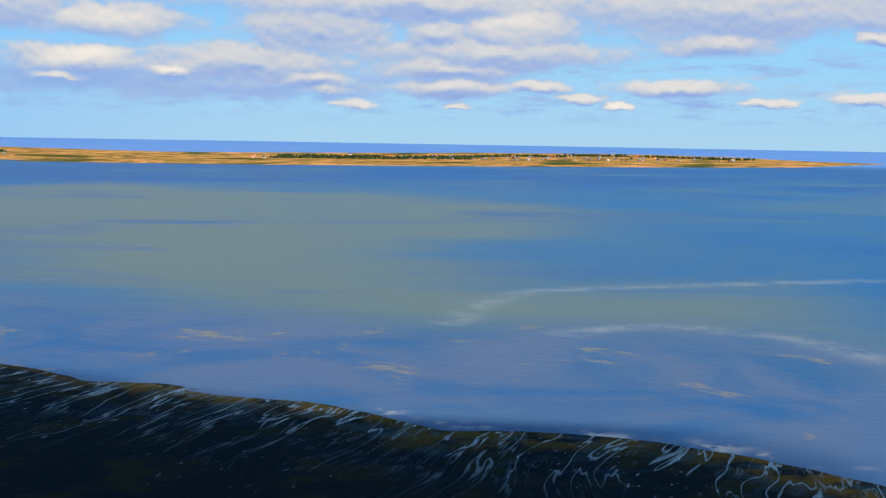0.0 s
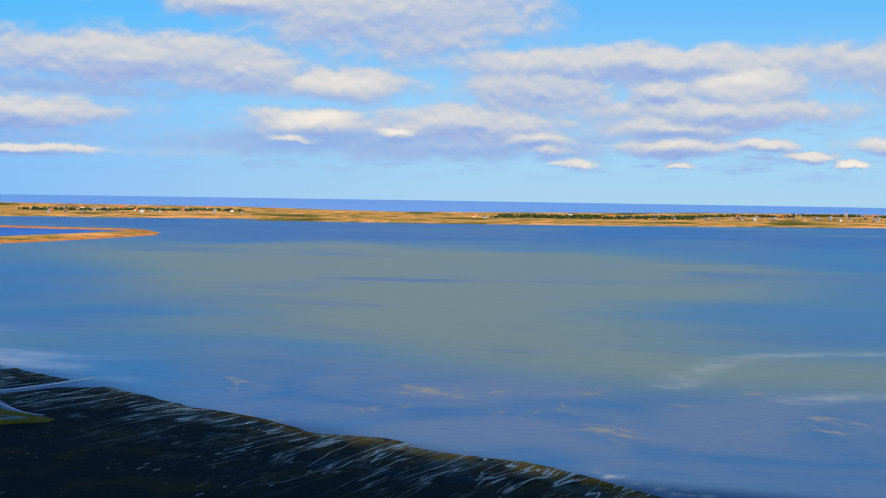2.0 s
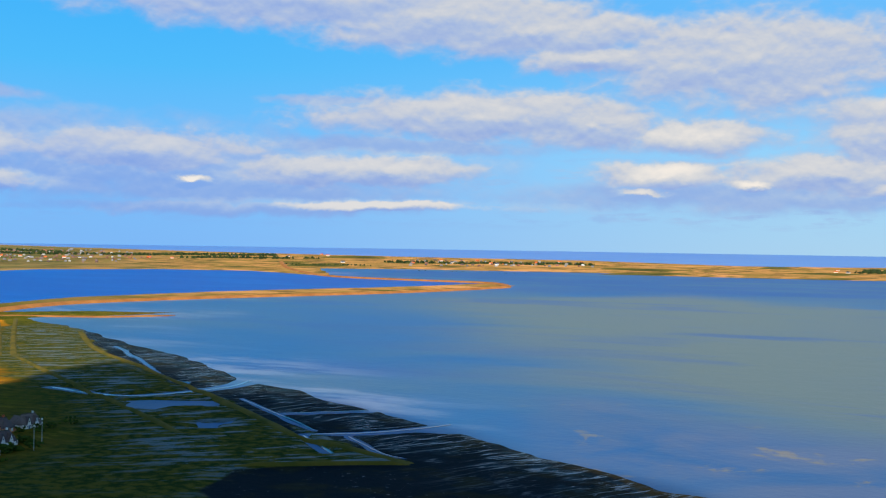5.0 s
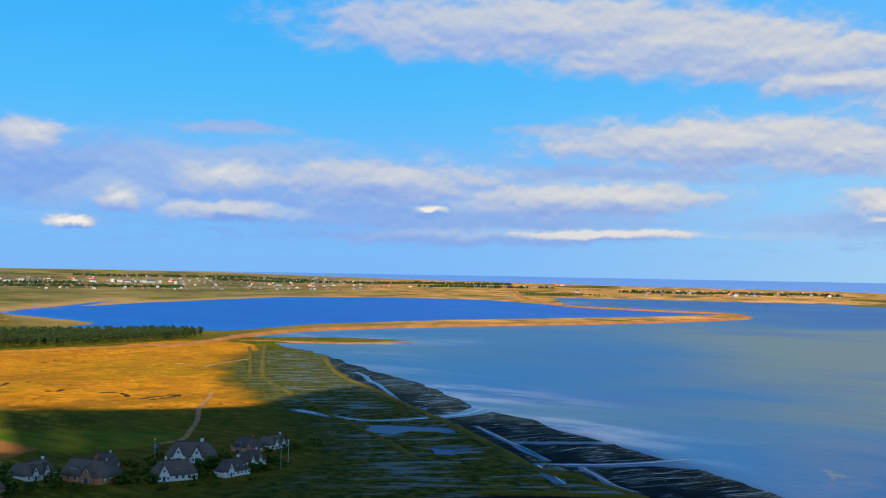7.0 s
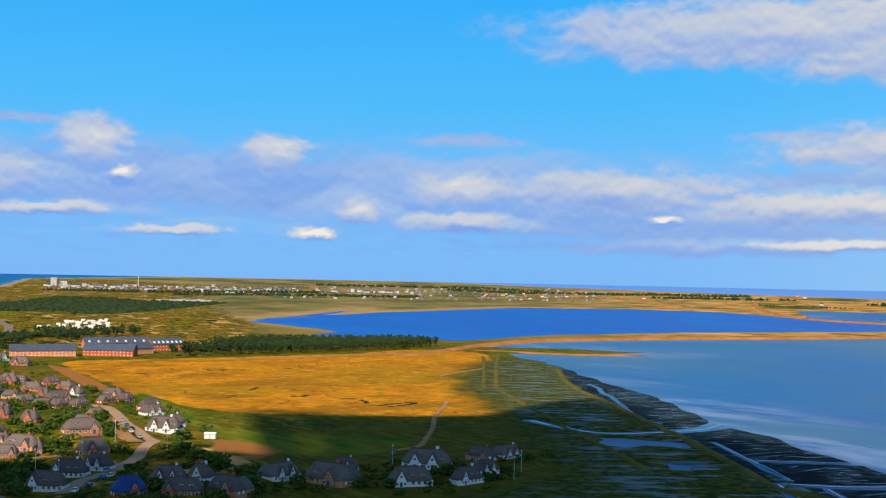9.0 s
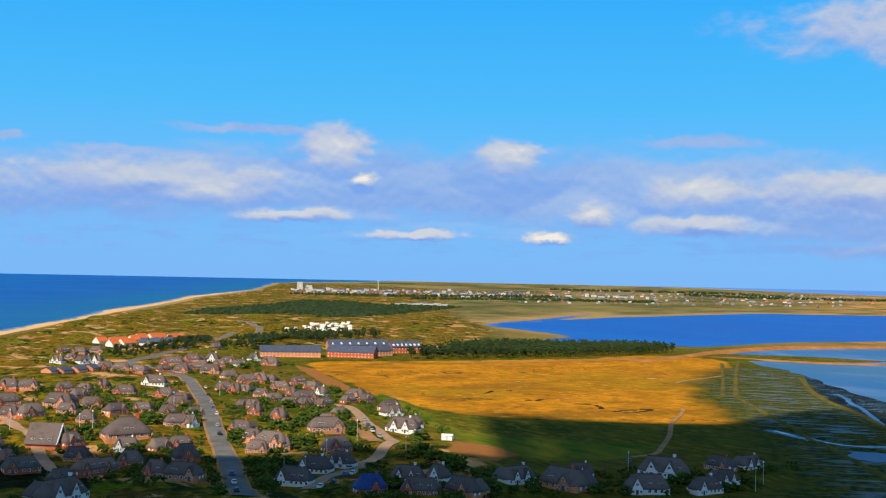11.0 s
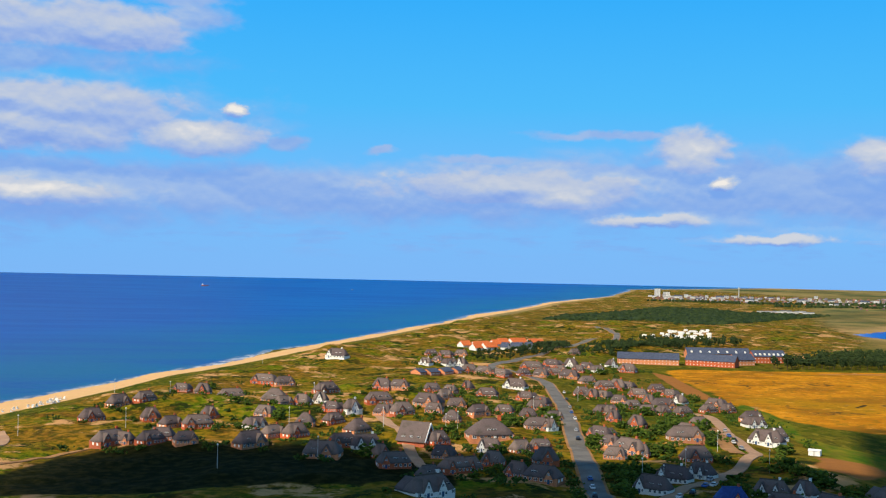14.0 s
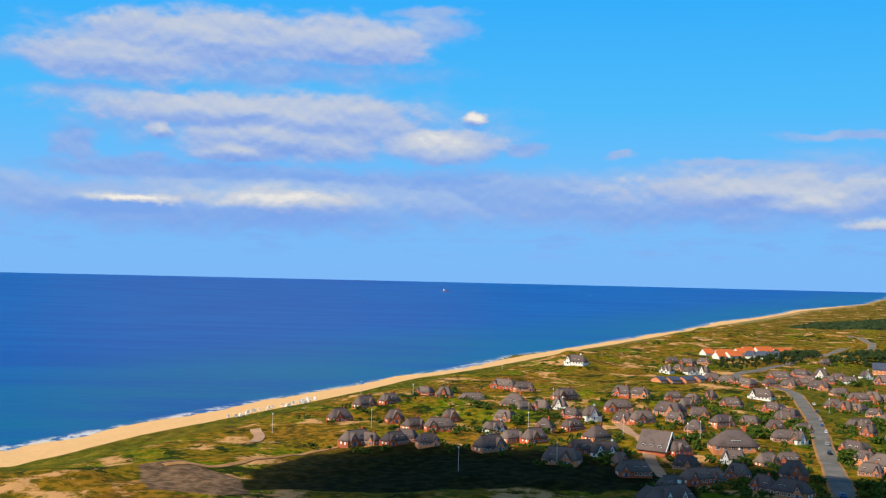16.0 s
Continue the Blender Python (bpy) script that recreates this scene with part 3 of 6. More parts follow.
    wave = n.math("ADD", n.noise(at, 0.25, 3.0, 0.6), n.math("MULTIPLY", n.noise(at, 0.05, 2.0), 1.5))
    finish(n, col, 0.34, bump=wave, strength=0.35, distance=0.5, spec=0.16, ior=1.16)
    return m


SHOAL = [(-154, 396), (-92, 371), (-27, 343), (35, 318), (80, 306), (113, 286), (166, 425), (121, 469), (76, 478), (4, 471), (-69, 493), (-144, 500), (-211, 545)]
OLIVE_A = [(-645, 1674), (-153, 1680), (143, 1357), (51, 895), (-30, 722), (35, 597), (181, 594), (174, 488), (78, 493), (-20, 498), (-142, 596), (-254, 657)]
OLIVE_B = [(-758, 1456), (-545, 1862), (-133, 1418), (-2, 735), (-52, 561), (-187, 641), (-405, 881)]
SWIRLS = [[(5, 500), (19, 554), (44, 603), (92, 627), (149, 648), (265, 685)], [(52, 476), (91, 497), (125, 486), (150, 465), (166, 425)]]
TURNS = np.concatenate([np.arange(-24, 116, 0.125), np.arange(116, 336, 4.0)])
HEIGHTS = np.concatenate([[80, 60, 45, 35, 28, 23, 20, 18], np.arange(17, 5, -0.05), np.arange(5, 2.1, -0.03)])
FAR = np.concatenate([np.arange(2200, 4900, 30), [4900]])
RADII = np.concatenate([[0.0], EYE / np.tan(np.radians(HEIGHTS)), FAR])


def ground_height(x, y, r):
    h, masks = cover(x, y)
    return h + far_rise(r), masks


def water_height(x, y, r):
    a = np.degrees(np.arctan2(-x, y))
    sea = beachy = soft(a, 60, 62)
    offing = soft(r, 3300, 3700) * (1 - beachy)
    lagoon = soft(inside(x, y, basin_line), -60, -10)
    land = inside(x, y, land_line)
    foam = soft(land, -9, -3) * np.maximum(0.75 * beachy, 0.6 * soft(-a, -9, 0) * soft(-land, -1, 1.5) * soft(rough(x, y, 9, 77, 3), 0.5, 0.68))
    coast = soft(land, -420, -40) * beachy
    olive = np.maximum(soft(inside(x, y, np.array(OLIVE_A, float)), -200, 160), soft(inside(x, y, np.array(OLIVE_B, float)), -200, 160))
    swirl = np.zeros(x.shape)
    for line in SWIRLS:
        swirl = np.maximum(swirl, 1 - soft(near_line(x, y, curve(line, 5)), 1, 14))
    surf = soft(land, -120, -10) * soft(-land, -12, 2) * (1 - beachy) * soft(a, 20, 34)
    shoal = soft(inside(x, y, np.array(SHOAL, float)), -60, 30)
    return far_rise(r), dict(offing=offing, coast=coast, open_sea=sea, lagoon=lagoon, foam=foam, surf=surf, shoal=shoal, olive=olive, swirl=0.6 * swirl)


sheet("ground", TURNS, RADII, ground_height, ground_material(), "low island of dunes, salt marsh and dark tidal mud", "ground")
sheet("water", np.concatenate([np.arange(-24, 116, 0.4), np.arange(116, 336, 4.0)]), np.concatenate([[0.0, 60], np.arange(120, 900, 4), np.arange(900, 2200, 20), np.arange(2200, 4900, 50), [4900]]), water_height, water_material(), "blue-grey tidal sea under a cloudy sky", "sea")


# ---- helpers for things ----
def part(name, bm, mat, parent=None, label="", smooth=False):
    """Link a bmesh as one mesh object, under a thing or a part."""
    me = bpy.data.meshes.new(name)
    bmesh.ops.recalc_face_normals(bm, faces=bm.faces)
    bm.to_mesh(me)
    bm.free()
    if smooth:
        me.polygons.foreach_set("use_smooth", [True] * len(me.polygons))
    me.materials.append(mat)
    ob = new(name, me)
    ob.parent = parent
    return tagged(ob, label)


def twin(ob, parent, x=0, y=0, z=0, rz=0, s=(1, 1, 1)):
    """Another part on the same mesh."""
    o = new(ob.name.split(".")[0], ob.data)
    o.parent = parent
    o.matrix_basis = pose(x, y, z, 0, 0, rz) @ Matrix.Diagonal((*s, 1))
    return o


def box(bm, x0, y0, z0, x1, y1, z1):
    v = [bm.verts.new(p) for p in ((x0, y0, z0), (x1, y0, z0), (x1, y1, z0), (x0, y1, z0), (x0, y0, z1), (x1, y0, z1), (x1, y1, z1), (x0, y1, z1))]
    for f in ((3, 2, 1, 0), (4, 5, 6, 7), (0, 1, 5, 4), (1, 2, 6, 5), (2, 3, 7, 6), (3, 0, 4, 7)):
        bm.faces.new([v[i] for i in f])
    return bm


def slab(bm, outline, a, b, axis="y"):
    """An outline in x and z, pushed along y from a to b (or in y and z, along x)."""
    put = (lambda u, w, d: (u, d, w)) if axis == "y" else (lambda u, w, d: (d, u, w))
    v0 = [bm.verts.new(put(u, w, a)) for u, w in outline]
    v1 = [bm.verts.new(put(u, w, b)) for u, w in outline]
    k = len(outline)
    bm.faces.new(v0), bm.faces.new(v1[::-1])
    for i in range(k):
        bm.faces.new((v0[i], v1[i], v1[(i + 1) % k], v0[(i + 1) % k]))
    return bm


def loft(bm, rings_, cap=True):
    """Skin a stack of closed rings."""
    vs = [[bm.verts.new(p) for p in ring] for ring in rings_]
    k = len(vs[0])
    for a, b in zip(vs, vs[1:]):
        for i in range(k):
            bm.faces.new((a[i], a[(i + 1) % k], b[(i + 1) % k], b[i]))
    if cap:
        bm.faces.new(vs[0][::-1]), bm.faces.new(vs[-1])
    return bm


def oval(hx, hy, z, power=5.0, k=20):
    out = []
    for i in range(k):
        c, s = math.cos(2 * math.pi * i / k), math.sin(2 * math.pi * i / k)
        out.append((hx * math.copysign(abs(c) ** (2 / power), c), hy * math.copysign(abs(s) ** (2 / power), s), z))
    return out


def plain(name, a, b, scale=1.5, rough_=0.8, spec=0.3, bump=0.3, vary=0.25):
    """A mottled surface between two colours, a little different on each thing."""
    m, n = material(name)
    at = n.add("TexCoord").outputs["Object"]
    f = n.step(n.noise(at, scale, 5.0, 0.65), 0.3, 0.7)
    col = n.mix(f, a, b)
    rnd = n.add("ObjectInfo").outputs["Random"]
    col = n.mix(n.math("MULTIPLY", rnd, vary), col, n.mix(1.0, col, (0.45, 0.42, 0.40), "MULTIPLY"))
    finish(n, col, rough_, bump=n.noise(at, scale * 6, 3.0), strength=bump, distance=0.05, spec=spec)
    return m


def brick_surface(name, a, b):
    m, n = material(name)
    at = n.add("TexCoord").outputs["Object"]
    course = n.noise(n.vec("MULTIPLY", at, (2.0, 2.0, 13.0)), 1.0, 2.0, 0.5)
    patch = n.noise(at, 0.5, 4.0, 0.6)
    col = n.mix(n.step(course, 0.35, 0.65), a, b)
    col = n.mix(n.math("MULTIPLY", n.step(patch, 0.45, 0.7), 0.4), col, (0.20, 0.09, 0.05))
    rnd = n.add("ObjectInfo").outputs["Random"]
    col = n.mix(n.math("MULTIPLY", rnd, 0.55), col, (0.26, 0.115, 0.07))
    finish(n, col, 0.88, bump=course, strength=0.4, distance=0.02, spec=0.2)
    return m


def thatch_surface():
    m, n = material("thatch")
    at = n.add("TexCoord").outputs["Object"]
    comb = n.noise(n.vec("MULTIPLY", at, (5.0, 5.0, 0.7)), 1.6, 4.0, 0.6)
    moss = n.noise(at, 0.35, 4.0, 0.6)
    rnd = n.add("ObjectInfo").outputs["Random"]
    col = n.mix(comb, (0.055, 0.043, 0.042), (0.32, 0.245, 0.22))
    col = n.mix(n.math("MULTIPLY", n.step(moss, 0.5, 0.72), 0.5), col, (0.075, 0.075, 0.045))
    col = n.mix(rnd, col, n.mix(1.0, col, (0.62, 0.62, 0.70), "MULTIPLY"))
    finish(n, col, 0.95, bump=comb, strength=0.6, distance=0.12, spec=0.1)
    return m


def leaf_surface(name, a, b):
    m, n = material(name)
    isle = n.add("NewGeometry").outputs["Random Per Island"]
    rnd = n.add("ObjectInfo").outputs["Random"]
    col = n.mix(isle, a, b)
    col = n.mix(n.math("MULTIPLY", rnd, 0.5), col, n.mix(1.0, col, (0.55, 0.7, 0.5), "MULTIPLY"))
    finish(n, col, 0.85, spec=0.15)
    return m


THATCH = thatch_surface()
RIDGE = plain("heather_ridge", (0.06, 0.045, 0.035), (0.11, 0.08, 0.06))
BRICK = brick_surface("red_brick", (0.46, 0.075, 0.028), (0.72, 0.17, 0.065))
BRICK_PALE = brick_surface("orange_brick", (0.66, 0.22, 0.09), (0.84, 0.36, 0.18))
WHITE = plain("whitewash", (0.74, 0.73, 0.70), (0.84, 0.83, 0.80), 0.8, 0.75, vary=0.1)
PAINT = plain("white_paint", (0.78, 0.78, 0.76), (0.84, 0.84, 0.82), 2.0, 0.5, bump=0.05, vary=0.05)
RENDER = plain("pale_render", (0.40, 0.42, 0.45), (0.52, 0.53, 0.54), 0.3, 0.85, vary=0.5)
DOOR_BLUE = plain("painted_door", (0.03, 0.07, 0.16), (0.05, 0.10, 0.20), 2.0, 0.5)
SLATE = plain("blue_grey_tiles", (0.045, 0.060, 0.11), (0.085, 0.105, 0.16), 0.6, 0.7, vary=0.1)
TILE = plain("orange_roof_tiles", (0.58, 0.12, 0.03), (0.75, 0.20, 0.06), 0.8, 0.8, vary=0.2)
BLUE_ROOF = plain("blue_tiles", (0.02, 0.05, 0.20), (0.03, 0.08, 0.28), 1.0, 0.6)
ASPHALT = plain("asphalt", (0.11, 0.105, 0.10), (0.19, 0.18, 0.165), 0.12, 0.9, vary=0.0)
PAVING = plain("brick_paving", (0.34, 0.20, 0.12), (0.46, 0.29, 0.18), 0.15, 0.9, vary=0.0)
TRACK = plain("sandy_track", (0.26, 0.13, 0.045), (0.42, 0.22, 0.085), 0.12, 0.95, vary=0.0)
DRY = plain("dry_dike_grass", (0.28, 0.115, 0.035), (0.46, 0.20, 0.06), 0.035, 0.95, spec=0.1, vary=0.0)
SALT_GRASS = plain("salt_grass", (0.07, 0.075, 0.012), (0.16, 0.12, 0.02), 0.06, 0.95, spec=0.1, vary=0.0)
STEEL = plain("galvanised_steel", (0.5, 0.5, 0.48), (0.62, 0.62, 0.60), 2.0, 0.45, vary=0.1)
RUBBER = plain("rubber", (0.02, 0.02, 0.02), (0.035, 0.035, 0.035), 5.0, 0.8)
BARK = plain("bark", (0.06, 0.04, 0.03), (0.12, 0.085, 0.06), 1.0, 0.95)
NEEDLES = leaf_surface("pine_needles", (0.016, 0.032, 0.012), (0.045, 0.065, 0.020))
LEAVES = leaf_surface("shrub_leaves", (0.018, 0.045, 0.007), (0.085, 0.125, 0.014))


def glass_surface():
    m, n = material("window_glass")
    at = n.add("TexCoord").outputs["Object"]
    finish(n, n.mix(n.noise(at, 0.8), (0.02, 0.03, 0.045), (0.05, 0.06, 0.08)), 0.12, spec=0.6)
    return m


GLASS = glass_surface()

# ---- the passing cloud that shades the near shore and village ----
SHADE = [(250, -200), (105, 264), (66, 292), (33, 302), (3, 308), (-26, 325), (-64, 341), (-87, 348), (-109, 363), (-168, 391), (-230, 433), (-327, 481), (-386, 475), (-428, 502), (-528, 550), (-521, 483), (-502, 432), (-517, 388), (-558, 345), (-578, 324), (-536, 325), (-478, 296), (-428, 268), (-412, 232), (-432, 200), (-454, 170), (-468, 158), (-437, 124), (-443, 105), (-435, 85), (-443, 67), (-473, 49), (-492, 22), (-506, -3), (-497, -3), (-504, -42), (-479, -74), (-444, -85), (-407, -88), (-260, -120), (-150, -350)]
CLOUD_BASE = 700.0


def vapour():
    """White cloud, thinning to nothing at its ragged rim."""
    m, n = material("cloud_vapour")
    at = n.add("NewGeometry").outputs["Position"]
    thick = n.math("ADD", attr(n, "thick"), n.math("MULTIPLY", n.math("SUBTRACT", n.noise(at, 0.013, 5.0, 0.6), 0.5), 0.55))
    solid = n.step(thick, 0.10, 0.85, 0.0, 0.86)
    p, clear, both = n.add("BsdfDiffuse"), n.add("BsdfTransparent"), n.add("MixShader")
    n.put(p.inputs["Color"], (0.84, 0.84, 0.85))
    n.put(both.inputs[0], solid), n.put(both.inputs[1], clear.outputs[0]), n.put(both.inputs[2], p.outputs[0])
    n.put(n.add("OutputMaterial").inputs[0], both.outputs[0])
    return m


def shade_cloud():
    line = curve(SHADE, 4, True)
    cx, cy = line.mean(0)
    up = CLOUD_BASE / sun_way.z
    bm = bmesh.new()
    key = bm.verts.layers.float.new("thick")
    rows = ((0.3, -3, 1.0), (0.7, -4, 1.0), (0.86, -4, 0.85), (0.94, -3, 0.6), (1.0, 0, 0.36), (1.08, 5, 0.0), (1.0, 12, 0.36), (0.94, 20, 0.6), (0.82, 38, 1.0), (0.55, 52, 1.0), (0.25, 60, 1.0))
    stack = []
    for k, (grow, z, thick) in enumerate(rows):
        ring = []
        for x, y in line:
            v = bm.verts.new((cx + (x - cx) * grow + sun_way.x * up, cy + (y - cy) * grow + sun_way.y * up, CLOUD_BASE + z + 5 * noise.noise((x / 120, y / 120, k * 3))))
            v[key] = thick
            ring.append(v)
        stack.append(ring)
    count = len(line)
    for a, b in zip(stack, stack[1:]):
        for i in range(count):
            bm.faces.new((a[i], a[(i + 1) % count], b[(i + 1) % count], b[i]))
    bm.faces.new(stack[0][::-1]), bm.faces.new(stack[-1])
    tagged(part("cumulus_cloud", bm, vapour(), smooth=True), "broad flat-based white cumulus cloud drifting over the village", "cloud")


shade_cloud()


# ---- dikes, roads, tracks ----
def ribbon(name, points, half, mat, label, category, lift=0.0, crest=0.0, steps=8, sink=0.5, follow=True):
    """A strip along a smooth line: a road when crest is 0, else a bank with sloping sides."""
    line = curve(points, steps)
    way = np.gradient(line, axis=0)
    side = np.stack([-way[:, 1], way[:, 0]], -1) / (np.linalg.norm(way, axis=1)[:, None] + 1e-9)
    rows = [(-1.0, -sink), (-0.97, 0.0), (-0.5, 0.0), (0.0, 0.02), (0.5, 0.0), (0.97, 0.0), (1.0, -sink)] if not crest else [(-1.0, -0.6), (-0.55, crest * 0.7), (-0.2, crest), (0.2, crest), (0.55, crest * 0.7), (1.0, -0.6)]
    wob = np.array([1 + 0.12 * noise.noise((p[0] / 30, p[1] / 30, 5)) for p in line])
    u, z = np.array(rows).T
    at = line[:, None, :] + side[:, None, :] * (half * u[None, :, None] * wob[:, None, None])
    x, y = at[..., 0], at[..., 1]
    rise = np.clip((np.arange(len(line)) / len(line) - 0.0) / 0.4, 0.18, 1.0)[:, None] if crest > 3 else 1.0
    if 0 < crest < 3:
        k = np.arange(len(line))
        rise = np.clip(np.minimum(k, len(line) - 1 - k) / 3, 0.02, 1.0)[:, None]
    base = (cover(x, y)[0] if follow else 0.3) + far_rise(np.hypot(x, y)) + lift + z[None, :] * rise
    bm = bmesh.new()
    cols = [[bm.verts.new(p) for p in zip(x[i], y[i], base[i])] for i in range(len(line))]
    for a, b in zip(cols, cols[1:]):
        for k in range(len(rows) - 1):
            bm.faces.new((a[k], a[k + 1], b[k + 1], b[k]))
    return tagged(part(name, bm, mat), label, category, kind="structure")


ribbon("dike", [(-928, 346), (-940, 420), (-938, 517), (-937, 621), (-941, 692), (-917, 687), (-961, 778), (-1012, 868), (-1061, 1021), (-1035, 1236), (-944, 1569), (-913, 1879), (-932, 1991), (-1026, 2111), (-1207, 2119), (-1447, 2162), (-1757, 2439), (-2059, 2809)], 10, DRY, "long sea dike of dry orange grass", "dike", crest=3.1, follow=False)
ribbon("sandbar", [(-966, 794), (-917, 833), (-856, 874), (-824, 936)], 8, DRY, "narrow sandy spit with dry grass", "sandbar", crest=1.1, follow=False)
ribbon("roadside", [(-370, 117), (-387, 121), (-428, 130), (-482, 142), (-552, 157), (-645, 180), (-731, 198), (-817, 211), (-868, 210), (-904, 201), (-949, 199), (-1003, 221), (-1071, 262), (-1194, 329), (-1295, 398), (-1378, 447), (-1472, 476), (-1577, 489), (-1680, 511)], 5.0, TRACK, "sandy shoulder along the main road", "verge", lift=0.3, sink=1.2)
ribbon("road", [(-370, 117), (-387, 121), (-428, 130), (-482, 142), (-552, 157), (-645, 180), (-731, 198), (-817, 211), (-868, 210), (-904, 201), (-949, 199), (-1003, 221), (-1071, 262), (-1194, 329), (-1295, 398), (-1378, 447), (-1472, 476), (-1577, 489), (-1680, 511)], 3.9, ASPHALT, "grey asphalt main road through the village", "road", lift=0.45, sink=1.5)
ribbon("lane", [(-595, 66), (-561, 66), (-529, 69), (-496, 69), (-462, 68), (-440, 67)], 2.5, PAVING, "reddish paved village lane", "road", lift=0.45, sink=1.5)
ribbon("street", [(-650, 260), (-632, 263), (-585, 250), (-542, 236), (-509, 228), (-482, 222), (-460, 207), (-443, 195), (-423, 178), (-403, 158), (-384, 144)], 2.9, PAVING, "paved residential street with parked cars", "road", lift=0.45, sink=1.5)
ribbon("verge", [(-583, 245), (-537, 228), (-500, 217), (-474, 210)], 3.5, TRACK, "bare orange sandy verge beside the street", "verge", lift=0.35, sink=1.0)
ribbon("track", [(-569, 459), (-545, 438), (-513, 406), (-472, 372), (-444, 346), (-425, 327), (-420, 310)], 1.3, TRACK, "pale sandy farm track over the marsh", "track", lift=0.3)
ribbon("track", [(-712, 566), (-732, 596), (-743, 623), (-756, 650)], 1.6, TRACK, "pale sandy trail on the marsh", "track", lift=0.3)
ribbon("path", [(-432, -122), (-439, -112), (-445, -102), (-464, -94), (-485, -82), (-506, -66)], 1.8, TRACK, "sandy footpath through the dunes", "path", lift=0.35, sink=1.0)
ribbon("driveway", [(-511, -105), (-521, -104), (-533, -106), (-548, -111)], 2.5, PAVING, "short paved driveway in the dunes", "path", lift=0.35, sink=1.0)
def pool_surface():
    m, n = material("still_water")
    at = n.add("NewGeometry").outputs["Position"]
    finish(n, n.mix(n.noise(at, 0.1), (0.03, 0.05, 0.07), (0.06, 0.085, 0.11)), 0.12, bump=n.noise(at, 0.6, 3.0), strength=0.15, distance=0.1, spec=0.6)
    return m


CREEK_WATER = pool_surface()
for half, pts in CREEKS:
    ribbon("tidal_creek", pts, half * 0.22, CREEK_WATER, "shallow tidal creek shining between mud banks", "creek", lift=0.48, sink=0.3)
for i, (pts, half) in enumerate((
        ([(-738, 721), (-609, 610), (-488, 533), (-395, 471), (-306, 409), (-271, 385), (-206, 360)], 3.2), ([(-206, 360), (-220, 351), (-239, 335), (-255, 322)], 1.8), ([(-616, 543), (-526, 488), (-444, 440), (-369, 396), (-317, 364)], 2.2), ([(-894, 790), (-771, 679), (-616, 542)], 2.6), ([(-875, 752), (-752, 648), (-620, 534)], 2.2))):
    ribbon("groyne", pts, half, SALT_GRASS, "low grassy land-reclamation bank in the mud", "groyne", crest=1.1)


# ---- houses ----
def hip_roof(length, depth, eave, ridge, hip, over=0.55, lip=0.4):
    """Thick rounded thatch over a rectangle."""
    bm = bmesh.new()
    hx, hy, rx = length / 2 + over, depth / 2 + over, max(length / 2 - hip, 0.4)
    levels = [(hx - 0.3, hy - 0.3, eave - lip, 6), (hx, hy, eave - 0.05, 6)]
    for s in (0.3, 0.6, 0.85, 0.97, 1.0):
        bulge = 0.12 * math.sin(math.pi * s)
        f = s - bulge * 0.5
        levels.append((hx + (rx - hx) * f, hy + (0.22 - hy) * f, eave + (ridge - eave) * s, 6 - 2 * s))
    loft(bm, [oval(a, b, z, p) for a, b, z, p in levels])
    return bm


def gable_roof(width, run, eave, ridge, y0, over=0.4, thick=0.32):
    """Two thatched slopes over a cross gable, from y0 back by run."""
    hw = width / 2 + over
    bm = bmesh.new()
    slab(bm, [(-hw, eave - 0.3), (-hw * 0.52, (eave + ridge) / 2 + 0.1), (0, ridge), (hw * 0.52, (eave + ridge) / 2 + 0.1), (hw, eave - 0.3), (hw - 0.35, eave - 0.5), (0, ridge - thick * 1.8), (-hw + 0.35, eave - 0.5)], y0 - over, y0 + run)
    return bm


def window_mesh():
    f, g = bmesh.new(), bmesh.new()
    box(f, -0.62, -0.06, 0, 0.62, 0.04, 0.1), box(f, -0.62, -0.06, 1.3, 0.62, 0.04, 1.4)
    box(f, -0.62, -0.06, 0.1, -0.52, 0.04, 1.3), box(f, 0.52, -0.06, 0.1, 0.62, 0.04, 1.3), box(f, -0.04, -0.06, 0.1, 0.04, 0.04, 1.3)
    box(g, -0.52, -0.02, 0.1, 0.52, 0.03, 1.3)
    return f, g


WINDOW = {}


def window(parent, x, y, z, rz=0, s=1.0, far=False):
    if far:
        if "far" not in WINDOW:
            f = bmesh.new()
            box(f, -0.62, -0.06, 0, 0.62, 0.04, 1.4)
            front = [q for q in f.faces if abs(q.calc_center_median().y + 0.06) < 1e-4]
            bmesh.ops.inset_region(f, faces=front, thickness=0.1, depth=-0.03)
            a = part("window", f, PAINT)
            a.data.materials.append(GLASS)
            a.data.polygons.foreach_set("material_index", [int(abs(q.center.y + 0.03) < 0.02 and abs(q.normal.y) > 0.9) for q in a.data.polygons])
            WINDOW["far"] = a.data
            bpy.data.objects.remove(a)
        w = new("window", WINDOW["far"])
        w.parent, w.matrix_basis = parent, pose(x, y, z, 0, 0, rz) @ Matrix.Diagonal((s, 1, s, 1))
        return w
    if "frame" not in WINDOW:
        f, g = window_mesh()
        a, b = part("window", f, PAINT), part("pane", g, GLASS)
        WINDOW["frame"], WINDOW["pane"] = a.data, b.data
        bpy.data.objects.remove(a), bpy.data.objects.remove(b)
    w = new("window", WINDOW["frame"])
    w.parent, w.matrix_basis = parent, pose(x, y, z, 0, 0, rz) @ Matrix.Diagonal((s, 1, s, 1))
    p = new("pane", WINDOW["pane"])
    p.parent = w
    return w


